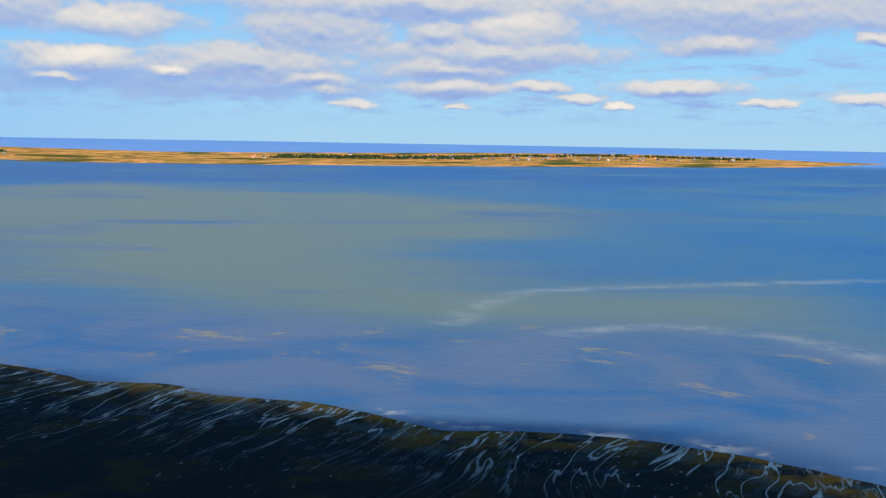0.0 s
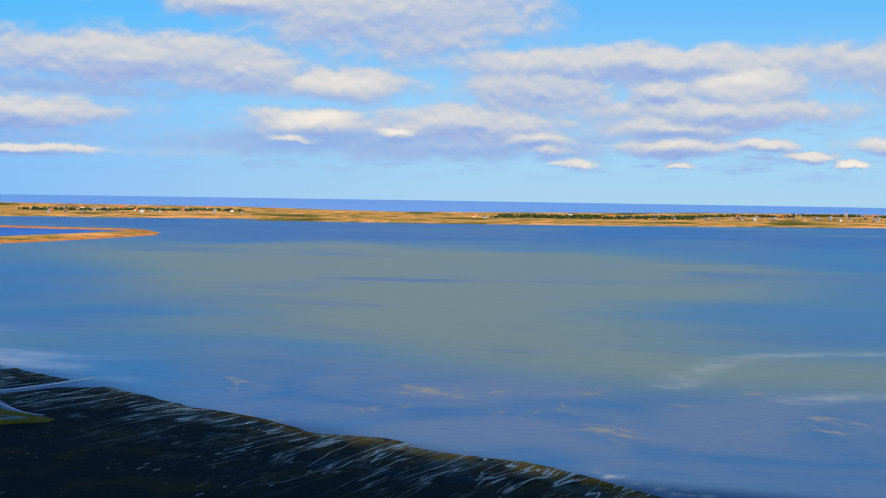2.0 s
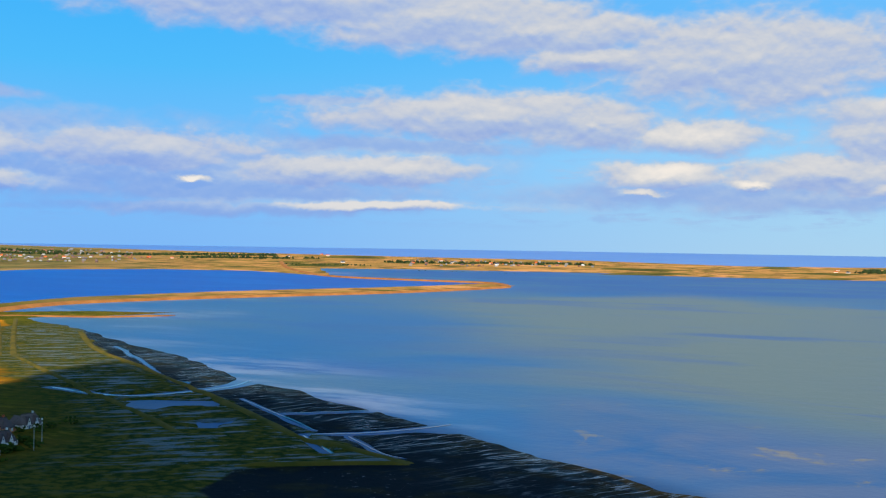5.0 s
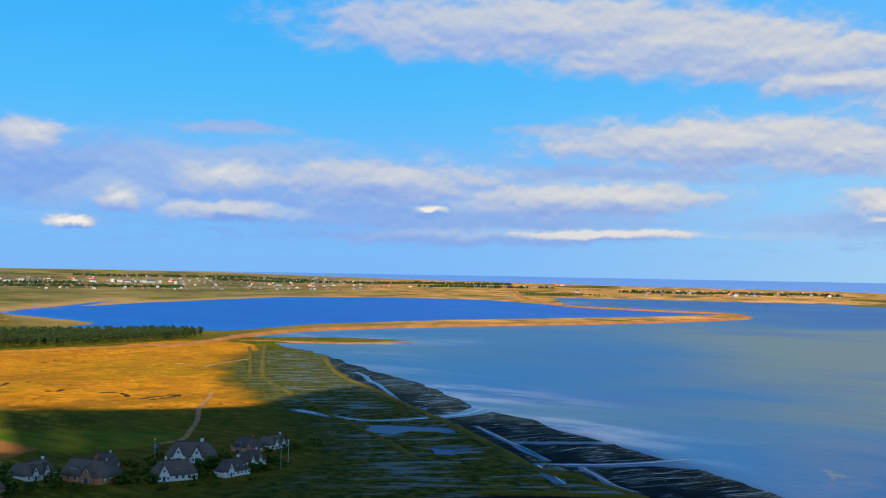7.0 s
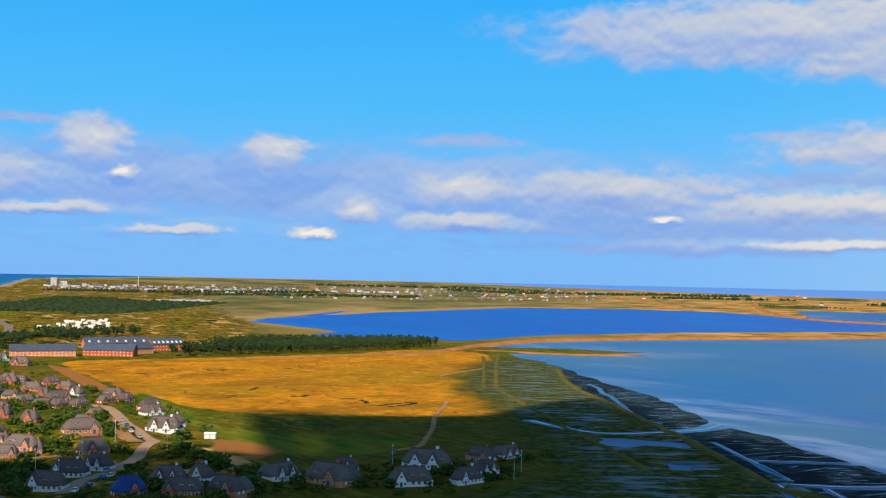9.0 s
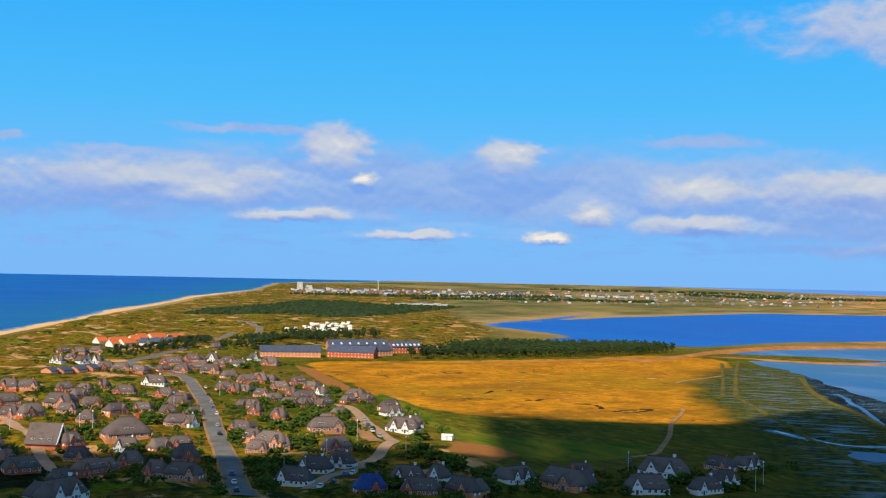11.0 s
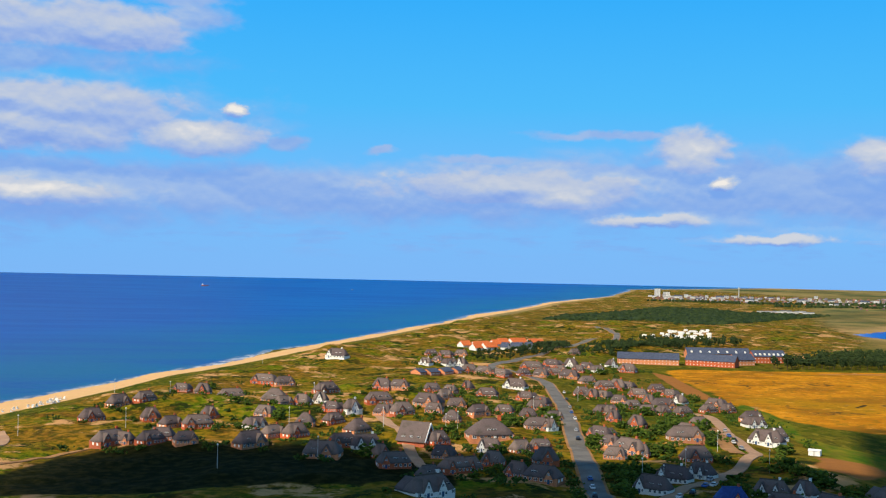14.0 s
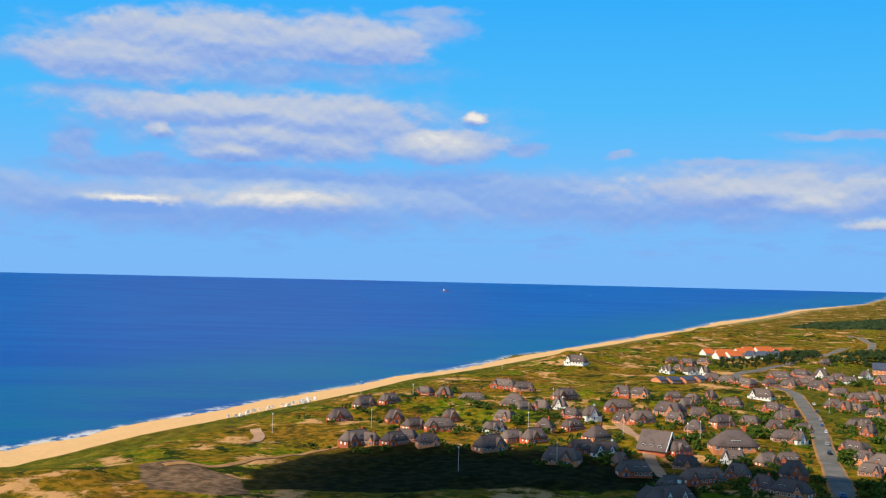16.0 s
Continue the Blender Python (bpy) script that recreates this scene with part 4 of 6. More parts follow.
def dormer(parent, x, y, z, width=2.2, white=True):
    """A low eyebrow dormer in the thatch."""
    bm = bmesh.new()
    k = 8
    front, back = [], []
    for i in range(k + 1):
        a = math.pi * i / k
        front.append((math.cos(a) * width * 0.62, y - 0.35, z + math.sin(a) * 1.25))
        back.append((math.cos(a) * width * 0.35, y + 2.2, z + 0.9 + math.sin(a) * 0.5))
    fv, bv = [bm.verts.new((x + p[0], p[1], p[2])) for p in front], [bm.verts.new((x + p[0], p[1], p[2])) for p in back]
    for i in range(k):
        bm.faces.new((fv[i], fv[i + 1], bv[i + 1], bv[i]))
    bm.faces.new(fv)
    d = part("dormer", bm, THATCH, parent, smooth=False)
    f = bmesh.new()
    box(f, x - width * 0.42, y - 0.44, z + 0.05, x + width * 0.42, y - 0.3, z + 0.85)
    part("frame", f, PAINT, d)
    g = bmesh.new()
    for j in (-1, 0, 1):
        box(g, x + j * width * 0.27 - width * 0.11, y - 0.48, z + 0.14, x + j * width * 0.27 + width * 0.11, y - 0.4, z + 0.76)
    part("pane", g, GLASS, d)
    return d


def thatched_house(walls, gables, dormers, length=14.0, depth=8.6, eave=2.5, ridge=8.3, hip=2.8, roof=None, wing=None, label=""):
    home = tagged(new("house"), label, "house")
    home.empty_display_size = 1
    roof = roof or THATCH
    bm = bmesh.new()
    box(bm, -length / 2, -depth / 2, -2.5, length / 2, depth / 2, eave)
    part("wall", bm, walls, home)
    part("roof", hip_roof(length, depth, eave, ridge, hip), roof, home, "weathered grey-brown thatched roof" if roof is THATCH else "", smooth=True)
    bm = bmesh.new()
    rx = length / 2 - hip + 0.3
    slab(bm, [(-0.55, ridge - 0.35), (-0.3, ridge + 0.12), (0.3, ridge + 0.12), (0.55, ridge - 0.35)], -rx, rx, "x")
    part("ridge", bm, RIDGE if roof is THATCH else roof, home)
    bm = bmesh.new()
    cx = length * 0.22
    box(bm, cx - 0.5, -0.4, ridge - 1.2, cx + 0.5, 0.4, ridge + 1.0), box(bm, cx - 0.6, -0.5, ridge + 1.0, cx + 0.6, 0.5, ridge + 1.15)
    part("chimney", bm, BRICK if walls is not WHITE else WHITE, home)
    front = -depth / 2
    for gx, gw, gh in gables:
        bm = bmesh.new()
        slab(bm, [(gx - gw / 2, -2.5), (gx + gw / 2, -2.5), (gx + gw / 2, eave), (gx, eave + gh), (gx - gw / 2, eave)], front - 0.5, front + 1.0)
        g = part("gable", bm, walls, home)
        r = gable_roof(gw, depth * 0.55, eave, eave + gh + 0.35, front - 0.35)
        bmesh.ops.translate(r, verts=r.verts, vec=(gx, 0, 0))
        part("gable_roof", r, roof, home)
        window(g, gx, front - 0.56, eave + gh * 0.28, s=0.8)
        bm = bmesh.new()
        box(bm, gx - 0.5, front - 0.58, 0, gx + 0.5, front - 0.45, 2.0)
        part("door", bm, DOOR_BLUE, g, "dark painted front door")
        window(g, gx - gw * 0.33, front - 0.56, 0.8, s=0.75), window(g, gx + gw * 0.33, front - 0.56, 0.8, s=0.75)
    if wing:
        # a lower wing set across the far end
        wx, wl, wd = wing
        bm = bmesh.new()
        box(bm, wx - wd / 2, -1.0, -2.5, wx + wd / 2, wl, eave - 0.1)
        part("wing_wall", bm, walls, home)
        bm = hip_roof(wl + 3.0, wd, eave - 0.1, ridge * 0.86, 2.2)
        bmesh.ops.rotate(bm, verts=bm.verts, cent=(0, 0, 0), matrix=Euler((0, 0, math.pi / 2)).to_matrix())
        bmesh.ops.translate(bm, verts=bm.verts, vec=(wx, wl / 2 - 1.0, 0))
        part("wing_roof", bm, roof, home, smooth=True)
    taken = [(gx, gw) for gx, gw, _ in gables]
    x = -length / 2 + 1.4
    while x < length / 2 - 0.8:
        if all(abs(x - gx) > gw / 2 + 0.7 for gx, gw in taken):
            window(home, x, front - 0.03, 0.75)
        x += 2.3
    for sx in (-1, 1):
        for yy in (-2.0, 1.2):
            window(home, sx * (length / 2 + 0.03), yy, 0.75, 90 * sx, far=True)
    for dx, dw in dormers:
        dormer(home, dx, front + 1.35, eave + 1.5, dw)
    return home


def steep_house():
    """Roof down to the ground with a white-edged pointed gable."""
    home = tagged(new("house"), "steep dark thatched house with a white-edged pointed gable", "house")
    bm = bmesh.new()
    slab(bm, [(-6.5, -2), (6.5, -2), (5.2, 2.2), (0, 9.6), (-5.2, 2.2)], -7.0, 7.0, "x")
    part("wall", bm, BRICK, home)
    bm = bmesh.new()
    slab(bm, [(-7.0, 0.5), (-0.1, 10.4), (0.1, 10.4), (7.0, 0.5), (6.4, 0.3), (0, 9.6), (-6.4, 0.3)], -7.6, 7.4, "x")
    part("roof", bm, THATCH, home, "dark thatched roof reaching almost to the ground")
    for s in (-1, 1):
        bm = bmesh.new()
        slab(bm, [(s * 6.6, 0.6), (s * 0.1, 10.3), (0, 9.2), (s * 5.6, 0.6)], 7.4, 7.75, "x")
        part("bargeboard", bm, PAINT, home, "broad white bargeboard")
    for yy, zz in ((-1.6, 0.7), (1.6, 0.7), (0, 4.0)):
        window(home, 7.05, yy, zz, 90)
    for x in (-4, 0, 4):
        dormer(home, x, -5.2, 2.6, 2.2)
    return home


R, W, D = "red-brick house with a grey-brown thatched roof", "white-washed house with a dark thatched roof", "long low house under a weathered thatched roof"
MODELS = {
    "r": [thatched_house(BRICK, [(-2.2, 4.2, 4.2)], [(3.6, 2.4)], label=R + " and a pointed gable"),
          thatched_house(BRICK_PALE, [(2.6, 4.6, 4.0)], [(-2.8, 2.6)], length=15, hip=2.4, wing=(4.2, 9.0, 6.4), label="orange-brick house with a thatched roof and one gable")],
    "w": [thatched_house(WHITE, [(-3.4, 3.8, 4.4), (2.6, 3.8, 4.4)], [(5.6, 1.8)], length=16, wing=(-4.6, 9.0, 6.6), label=W + " and two gables"),
          thatched_house(WHITE, [(-4.4, 4.4, 4.6)], [(0.6, 2.2), (4.4, 2.2)], length=16, hip=2.6, label=W + " and white dormers")],
    "d": [thatched_house(BRICK, [(-4.6, 4.0, 3.6)], [(0.4, 2.6), (4.6, 2.6)], length=16, eave=2.8, ridge=7.8, wing=(4.4, 8.6, 6.8), label=D + " with dormers"),
          thatched_house(BRICK_PALE, [(4.2, 3.6, 3.4)], [(-2.6, 3.0)], length=15, eave=2.7, ridge=7.6, hip=2.8, label=D + " and a side gable")],
    "h": [thatched_house(BRICK_PALE, [], [(0.0, 3.4)], length=14, depth=11, eave=2.2, ridge=8.6, hip=5.2, label="broad house under a tall hipped thatched roof")],
    "g": [thatched_house(BRICK, [(0.0, 5.4, 5.2)], [], length=11, depth=9, ridge=8.6, label="compact red-brick house with a broad thatched gable")],
    "v": [thatched_house(WHITE, [(0.0, 5.0, 5.4)], [], length=10.5, depth=9, ridge=8.4, label="compact white house with a tall pointed gable")],
    "a": [steep_house()],
    "b": [thatched_house(BRICK, [(1.0, 4.4, 4.2)], [], length=13, roof=BLUE_ROOF, label="bright red house with a blue tiled roof")],
}
FULL = {"r": 14.5, "w": 16, "d": 15.5, "h": 14, "g": 11, "v": 10.5, "a": 15, "b": 13}
QUARTERS = {
    "houses near the beach": [('r', -582, -75, 12, 125), ('r', -624, -67, 12, 136), ('d', -628, -54, 11, 135), ('g', -581, -47, 9, 109), ('d', -506, -41, 11, 135), ('d', -557, -36, 11, 134), ('d', -510, -58, 15, 137), ('d', -510, -52, 8, 58), ('d', -513, -37, 10, 82), ('d', -502, -26, 10, 107), ('d', -713, -40, 7, 68), ('g', -654, -25, 9, 80), ('d', -693, -10, 15, 105), ('g', -584, -19, 8, 120), ('d', -548, -23, 13, 106), ('r', -584, 8, 7, 64), ('w', -553, 4, 9, 118), ('r', -503, 1, 14, 130)],
    "houses in the dunes": [('d', -790, 10, 16, 64), ('d', -762, 23, 13, 102), ('h', -632, 14, 14, 77), ('d', -612, 18, 8, 128), ('r', -614, 28, 10, 49), ('v', -638, 39, 8, 75), ('d', -686, 45, 15, 126), ('h', -555, 27, 7, 75), ('d', -590, 42, 7, 48), ('v', -590, 52, 9, 113), ('d', -567, 41, 10, 126), ('d', -525, 11, 11, 129), ('r', -524, 21, 12, 128), ('r', -472, 30, 14, 74), ('d', -496, 40, 12, 113), ('h', -523, 49, 11, 125), ('w', -495, 50, 13, 98), ('g', -475, 54, 7, 124), ('d', -438, 55, 10, 97)],
    "houses in the middle of the village": [('r', -706, 81, 12, 58), ('d', -703, 91, 12, 71), ('d', -637, 71, 14, 98), ('r', -588, 68, 9, 58), ('r', -582, 77, 12, 110), ('a', -503, 73, 14, 54), ('r', -499, 82, 10, 121), ('r', -616, 95, 14, 56), ('d', -702, 111, 8, 95), ('d', -705, 123, 9, 42), ('g', -753, 143, 8, 41), ('r', -649, 117, 10, 94), ('d', -694, 144, 12, 66), ('d', -585, 94, 8, 69), ('h', -566, 100, 8, 68), ('d', -590, 118, 12, 119), ('h', -509, 107, 20, 92), ('r', -478, 81, 9, 68), ('d', -435, 78, 10, 120)],
    "houses along the main road": [('r', -439, 85, 7, 119), ('w', -484, 102, 8, 66), ('r', -448, 96, 8, 53), ('w', -772, 180, 16, 52), ('d', -700, 170, 11, 38), ('r', -650, 164, 10, 90), ('r', -596, 146, 9, 90), ('d', -541, 137, 12, 90), ('v', -540, 143, 6, 115), ('r', -482, 115, 9, 117), ('d', -487, 125, 7, 90), ('g', -451, 118, 10, 89), ('r', -427, 101, 8, 39), ('d', -419, 109, 12, 50), ('w', -388, 61, 14, 121), ('d', -421, 66, 8, 121), ('d', -520, 162, 11, 35), ('d', -472, 154, 9, 60)],
    "houses at the north end": [('d', -937, 232, 18, 64), ('r', -896, 233, 11, 103), ('d', -978, 260, 16, 37), ('r', -866, 244, 14, 62), ('v', -988, 280, 12, 62), ('d', -966, 288, 14, 48), ('w', -940, 290, 11, 101), ('v', -997, 320, 10, 100), ('r', -942, 317, 16, 46), ('d', -823, 246, 13, 101), ('r', -741, 218, 11, 88), ('g', -726, 221, 9, 48), ('d', -787, 248, 13, 86), ('g', -789, 258, 12, 60), ('d', -742, 257, 12, 59), ('d', -699, 230, 10, 60), ('r', -632, 203, 8, 112), ('g', -586, 190, 7, 47), ('d', -635, 199, 10, 113)],
    "houses by the street": [('g', -569, 197, 9, 46), ('d', -678, 251, 15, 98), ('r', -640, 237, 10, 110), ('v', -699, 270, 9, 31), ('d', -640, 249, 11, 109), ('d', -488, 166, 16, 33), ('r', -484, 169, 8, 59), ('d', -513, 201, 17, 83), ('r', -465, 187, 13, 96), ('w', -424, 162, 11, 44), ('w', -431, 176, 11, 30), ('r', -678, 285, 12, 42), ('r', -659, 285, 7, 107), ('w', -400, 145, 11, 45), ('d', -778, 283, 11, 84), ('d', -545, 214, 10, 31)],
    "houses by the marsh": [('w', -592, 272, 11, 93), ('w', -538, 258, 11, 104), ('w', -514, 242, 16, 40), ('d', -617, 281, 13, 105), ('w', -382, 182, 10, 52), ('v', -377, 192, 7, 38), ('d', -355, 174, 10, 52), ('r', -352, 189, 10, 24), ('w', -378, 226, 11, 99), ('r', -367, 240, 15, 19), ('w', -386, 260, 10, 44), ('w', -348, 264, 13, 67), ('w', -375, 293, 19, 40), ('d', -379, 326, 13, 11), ('w', -377, 340, 10, 88), ('w', -340, 285, 10, 90), ('w', -352, 305, 9, 89), ('b', -366, 160, 9, 86)],
    "houses between the streets": [('r', -935, 271, 11, 62), ('d', -938, 257, 10, 63), ('d', -793, 266, 11, 46), ('r', -724, 227, 9, 35), ('d', -665, 227, 8, 99), ('r', -639, 227, 8, 98), ('d', -744, 280, 10, 31), ('r', -667, 171, 9, 51), ('d', -614, 137, 7, 65), ('d', -596, 160, 7, 115), ('d', -586, 237, 9, 108), ('d', -500, 161, 9, 34), ('d', -658, 272, 8, 108), ('g', -700, 250, 8, 45), ('r', -589, 71, 8, 58), ('r', -671, 114, 7, 120)],
    "houses beyond the village": [('w', -952, 145, 11, 43), ('d', -1000, 163, 11, 43), ('w', -952, 166, 12, 108), ('v', -952, 175, 10, 55), ('r', -881, 168, 13, 93), ('d', -867, 177, 13, 66), ('d', -1057, 179, 13, 55), ('d', -1068, 196, 12, 68), ('d', -1059, 166, 11, 95), ('w', -988, 74, 20, 48), ('d', -850, 186, 13, 40), ('r', -1096, 314, 11, 114), ('d', -862, 207, 10, 105), ('r', -868, 222, 11, 64), ('d', -896, 240, 11, 89)],
}
HOME_SPOTS = []
for quarter, rows in QUARTERS.items():
    feet = tops([(row[1], row[2]) for row in rows])
    for i, (kind, x, y, length, turn) in enumerate(rows):
        model = MODELS[kind][i % len(MODELS[kind])]
        length = length * (1.32 if math.hypot(x, y) < 455 else 1.1)
        sx = min(max(length / (FULL[kind] + 1.2), 0.62), 1.7)
        sz = min(max(0.40 + 0.46 * sx, 0.66), 1.1)
        home = copy_thing(model, pose(x, y, feet[i] + 0.15, 0, 0, turn) @ Matrix.Diagonal((sx, sz, sz, 1)))
        tagged(home, group=quarter)
        HOME_SPOTS.append((x, y, length))
for models in MODELS.values():
    for model in models:
        for o in (*model.children_recursive, model):
            bpy.data.objects.remove(o)


# ---- barracks, terraces ----
def long_building(x0, y0, x1, y1, depth, wall_h, rise, walls, roof, storeys, bays, label, dormers=0):
    """A long gabled building whose front runs from one plan point to the other."""
    length = math.hypot(x1 - x0, y1 - y0)
    turn = math.degrees(math.atan2(y1 - y0, x1 - x0))
    hall = tagged(new("building"), label, "building")
    hall.matrix_basis = pose((x0 + x1) / 2, (y0 + y1) / 2, min(top(x0, y0), top(x1, y1)), 0, 0, turn)
    bm = bmesh.new()
    slab(bm, [(0, -2), (depth, -2), (depth, wall_h), (depth / 2, wall_h + rise), (0, wall_h)], -length / 2, length / 2, "x")
    part("wall", bm, walls, hall)
    for s in (0, 1):
        bm = bmesh.new()
        a, b = (-0.6, wall_h - 0.4), (depth / 2, wall_h + rise + 0.15)
        pts = [a, b, (b[0], b[1] + 0.35), (a[0], a[1] + 0.35)]
        if s:
            pts = [(depth - u, w) for u, w in pts]
        slab(bm, pts, -length / 2 - 0.5, length / 2 + 0.5, "x")
        part("roof", bm, roof, hall)
    step = length / bays
    for st in range(storeys):
        for k in range(bays):
            window(hall, -length / 2 + (k + 0.5) * step, -0.06, 0.9 + st * (wall_h / storeys), s=0.62, far=True)
    for k in range(dormers):
        x = -length / 2 + (k + 0.5) * length / dormers
        bm = bmesh.new()
        slab(bm, [(x - 0.9, wall_h + 0.9), (x + 0.9, wall_h + 0.9), (x + 0.9, wall_h + 2.1), (x, wall_h + 2.9), (x - 0.9, wall_h + 2.1)], 0.7, 4.0)
        part("dormer", bm, PAINT, hall)
    return hall


BARRACKS = [(-1037, 339, -1021, 393), (-1026, 401, -997, 437), (-1024, 450, -1028, 471), (-1074, 422, -1066, 483), (-1050, 480, -1049, 512)]
for k, (x0, y0, x1, y1) in enumerate(BARRACKS):
    if math.hypot(x1 - x0, y1 - y0) > 8:
        long_building(x0, y0, x1, y1, 15, 5.6 if k < 3 else 6.8, 5.0, (BRICK_PALE, BRICK, BRICK_PALE, BRICK_PALE, BRICK)[k], SLATE, 2, max(4, int(math.hypot(x1 - x0, y1 - y0) / 3.2)), "long red-brick hall with a blue-grey gabled roof", 7 if k > 2 else 0)
TERRACE = [(-1192, 221, -1242, 323), (-1155, 227, -1169, 254), (-1170, 256, -1155, 282), (-855, 126, -877, 161)]
for k, (x0, y0, x1, y1) in enumerate(TERRACE):
    units = (9, 3, 4, 6)[k]
    for i in range(units):
        a, b = i / units, (i + 0.9) / units
        off = 3 * (i % 2)
        long_building(x0 + (x1 - x0) * a, y0 + (y1 - y0) * a + off, x0 + (x1 - x0) * b, y0 + (y1 - y0) * b + off, 11, 3.0 if k < 3 else 2.8, 4.2 if k < 3 else 2.0, WHITE if k < 3 else BRICK_PALE, TILE if k < 2 else SLATE, 2 if k < 3 else 1, 4,
                      "white terraced holiday house with an orange tiled roof" if k < 2 else "low building with a blue-grey roof", 0)


# ---- trees and shrubs ----
def leaf_clumps(bm, count, spread, size, seed, flat=0.7):
    """Many small tilted tufts, thinning towards an uneven outline."""
    rng = random.Random(seed)
    for _ in range(count):
        while True:
            p = Vector((rng.uniform(-1, 1), rng.uniform(-1, 1), rng.uniform(-1, 1)))
            if 0.25 < p.length < 1:
                break
        p = Vector((p.x * spread[0], p.y * spread[1], p.z * spread[2])) * (1 + 0.35 * noise.noise(p * 1.7 + Vector((seed, 0, 0))))
        s = size * rng.uniform(0.6, 1.3)
        turn = Euler((rng.uniform(-0.7, 0.7), rng.uniform(-0.7, 0.7), rng.uniform(0, 6.3))).to_matrix()
        k = [bm.verts.new(p + turn @ Vector((a * s, b * s, c * s * flat))) for a, b, c in ((1, 0, 0), (-0.5, 0.85, 0), (-0.6, -0.8, 0), (0, 0, 0.9), (0.1, 0, -0.7))]
        for f in ((0, 1, 3), (1, 2, 3), (2, 0, 3), (1, 0, 4), (2, 1, 4), (0, 2, 4)):
            bm.faces.new([k[i] for i in f])
    return bm


def pine_tree(seed):
    rng = random.Random(seed)
    tree = tagged(new("pine_tree"), "dark green wind-shaped pine in a dense wood", "tree")
    bm = bmesh.new()
    loft(bm, [oval(0.22 * (1 - t * 0.6), 0.22 * (1 - t * 0.6), -1 + 9.5 * t, 2, 6) for t in (0, 0.3, 0.65, 1)])
    for k in range(5):
        a, z = rng.uniform(0, 6.3), 4 + k
        e = Vector((math.cos(a), math.sin(a), 0.5)) * 2.0
        ring = oval(0.07, 0.07, 0, 2, 4)
        loft(bm, [[(p[0], p[1], z + p[2]) for p in ring], [(p[0] * 0.4 + e.x, p[1] * 0.4 + e.y, z + e.z) for p in ring]])
    part("trunk", bm, BARK, tree)
    bm = leaf_clumps(bmesh.new(), 42, (2.6, 2.6, 3.3), 1.15, seed)
    bmesh.ops.translate(bm, verts=bm.verts, vec=(0, 0, 6.6))
    part("crown", bm, NEEDLES, tree)
    return tree


def shrub(seed):
    bush = tagged(new("shrub"), "dense rounded green garden shrub", "shrub")
    bm = bmesh.new()
    for a in (0, 2.1, 4.2):
        ring = oval(0.09, 0.09, 0, 2, 5)
        loft(bm, [[(p[0], p[1], -0.8) for p in ring], [(p[0] * 0.4 + math.cos(a), p[1] * 0.4 + math.sin(a), 1.8) for p in ring]])
    part("stem", bm, BARK, bush)
    bm = leaf_clumps(bmesh.new(), 70, (2.9, 2.7, 1.9), 0.75, seed)
    bmesh.ops.translate(bm, verts=bm.verts, vec=(0, 0, 1.7))
    part("crown", bm, LEAVES, bush)
    return bush


def scrap(models):
    for model in models:
        for o in (*model.children_recursive, model):
            bpy.data.objects.remove(o)


def scatter(outline, gap, seed):
    """Spots inside a plan outline, about gap apart."""
    rng = np.random.default_rng(seed)
    line = np.array(outline, float)
    (ax, ay), (bx, by) = line.min(0), line.max(0)
    x, y = np.meshgrid(np.arange(ax, bx, gap), np.arange(ay, by, gap))
    x, y = x.ravel() + rng.uniform(-0.45, 0.45, x.size) * gap, y.ravel() + rng.uniform(-0.45, 0.45, y.size) * gap
    keep = inside(x, y, line) > 0
    return np.stack([x[keep], y[keep]], -1)


def woodland(spots, label):
    """The wood behind its first rows, one mass of trunks and tufts."""
    rng = random.Random(13)
    bm = bmesh.new()
    for (x, y), z in zip(spots, tops(spots)):
        f_ = 0.55 if y < 430 else 1.0
        ring = oval(0.2, 0.2, 0, 2, 4)
        loft(bm, [[(x + p[0], y + p[1], z - 1) for p in ring], [(x + p[0] * 0.5, y + p[1] * 0.5, z + 7 * f_) for p in ring]])
        for _ in range(16):
            p = Vector((rng.gauss(0, 1.3), rng.gauss(0, 1.3), rng.uniform(3.5, 9.5) * f_ * rng.uniform(0.85, 1.1))) + Vector((x, y, z))
            s = rng.uniform(0.9, 1.7)
            k = [bm.verts.new(p + Vector((a * s, c * s, d * s))) for a, c, d in ((1, 0, 0), (-0.5, 0.85, 0.1), (-0.6, -0.8, -0.1), (0, 0, 0.8), (0.1, 0, -0.6))]
            for f in ((0, 1, 3), (1, 2, 3), (2, 0, 3), (1, 0, 4), (2, 1, 4), (0, 2, 4)):
                bm.faces.new([k[i] for i in f])
    tagged(part("woodland", bm, NEEDLES), label, "trees", kind="stuff")


rnd = random.Random(11)
pines = [pine_tree(s) for s in (1, 2, 3)]
stand = np.vstack([scatter(outline, gap, 5) for outline, gap in (([(-980, 456), (-979, 540), (-979, 649), (-982, 730), (-1029, 824), (-1088, 816), (-1123, 713), (-1132, 652), (-1086, 578), (-1034, 508)], 8.0), ([(-1035, 193), (-997, 213), (-1076, 263), (-1144, 322), (-1242, 349), (-1239, 316), (-1126, 258), (-1102, 219)], 9.0), ([(-1100, 309), (-1096, 349), (-1211, 465), (-1221, 542), (-1261, 560), (-1280, 492), (-1211, 379)], 9.5), ([(-1071, 344), (-1151, 405), (-1150, 445), (-1243, 481), (-1230, 427), (-1153, 370)], 9.5))])
stand = stand[np.argsort(np.hypot(stand[:, 0], stand[:, 1]))]
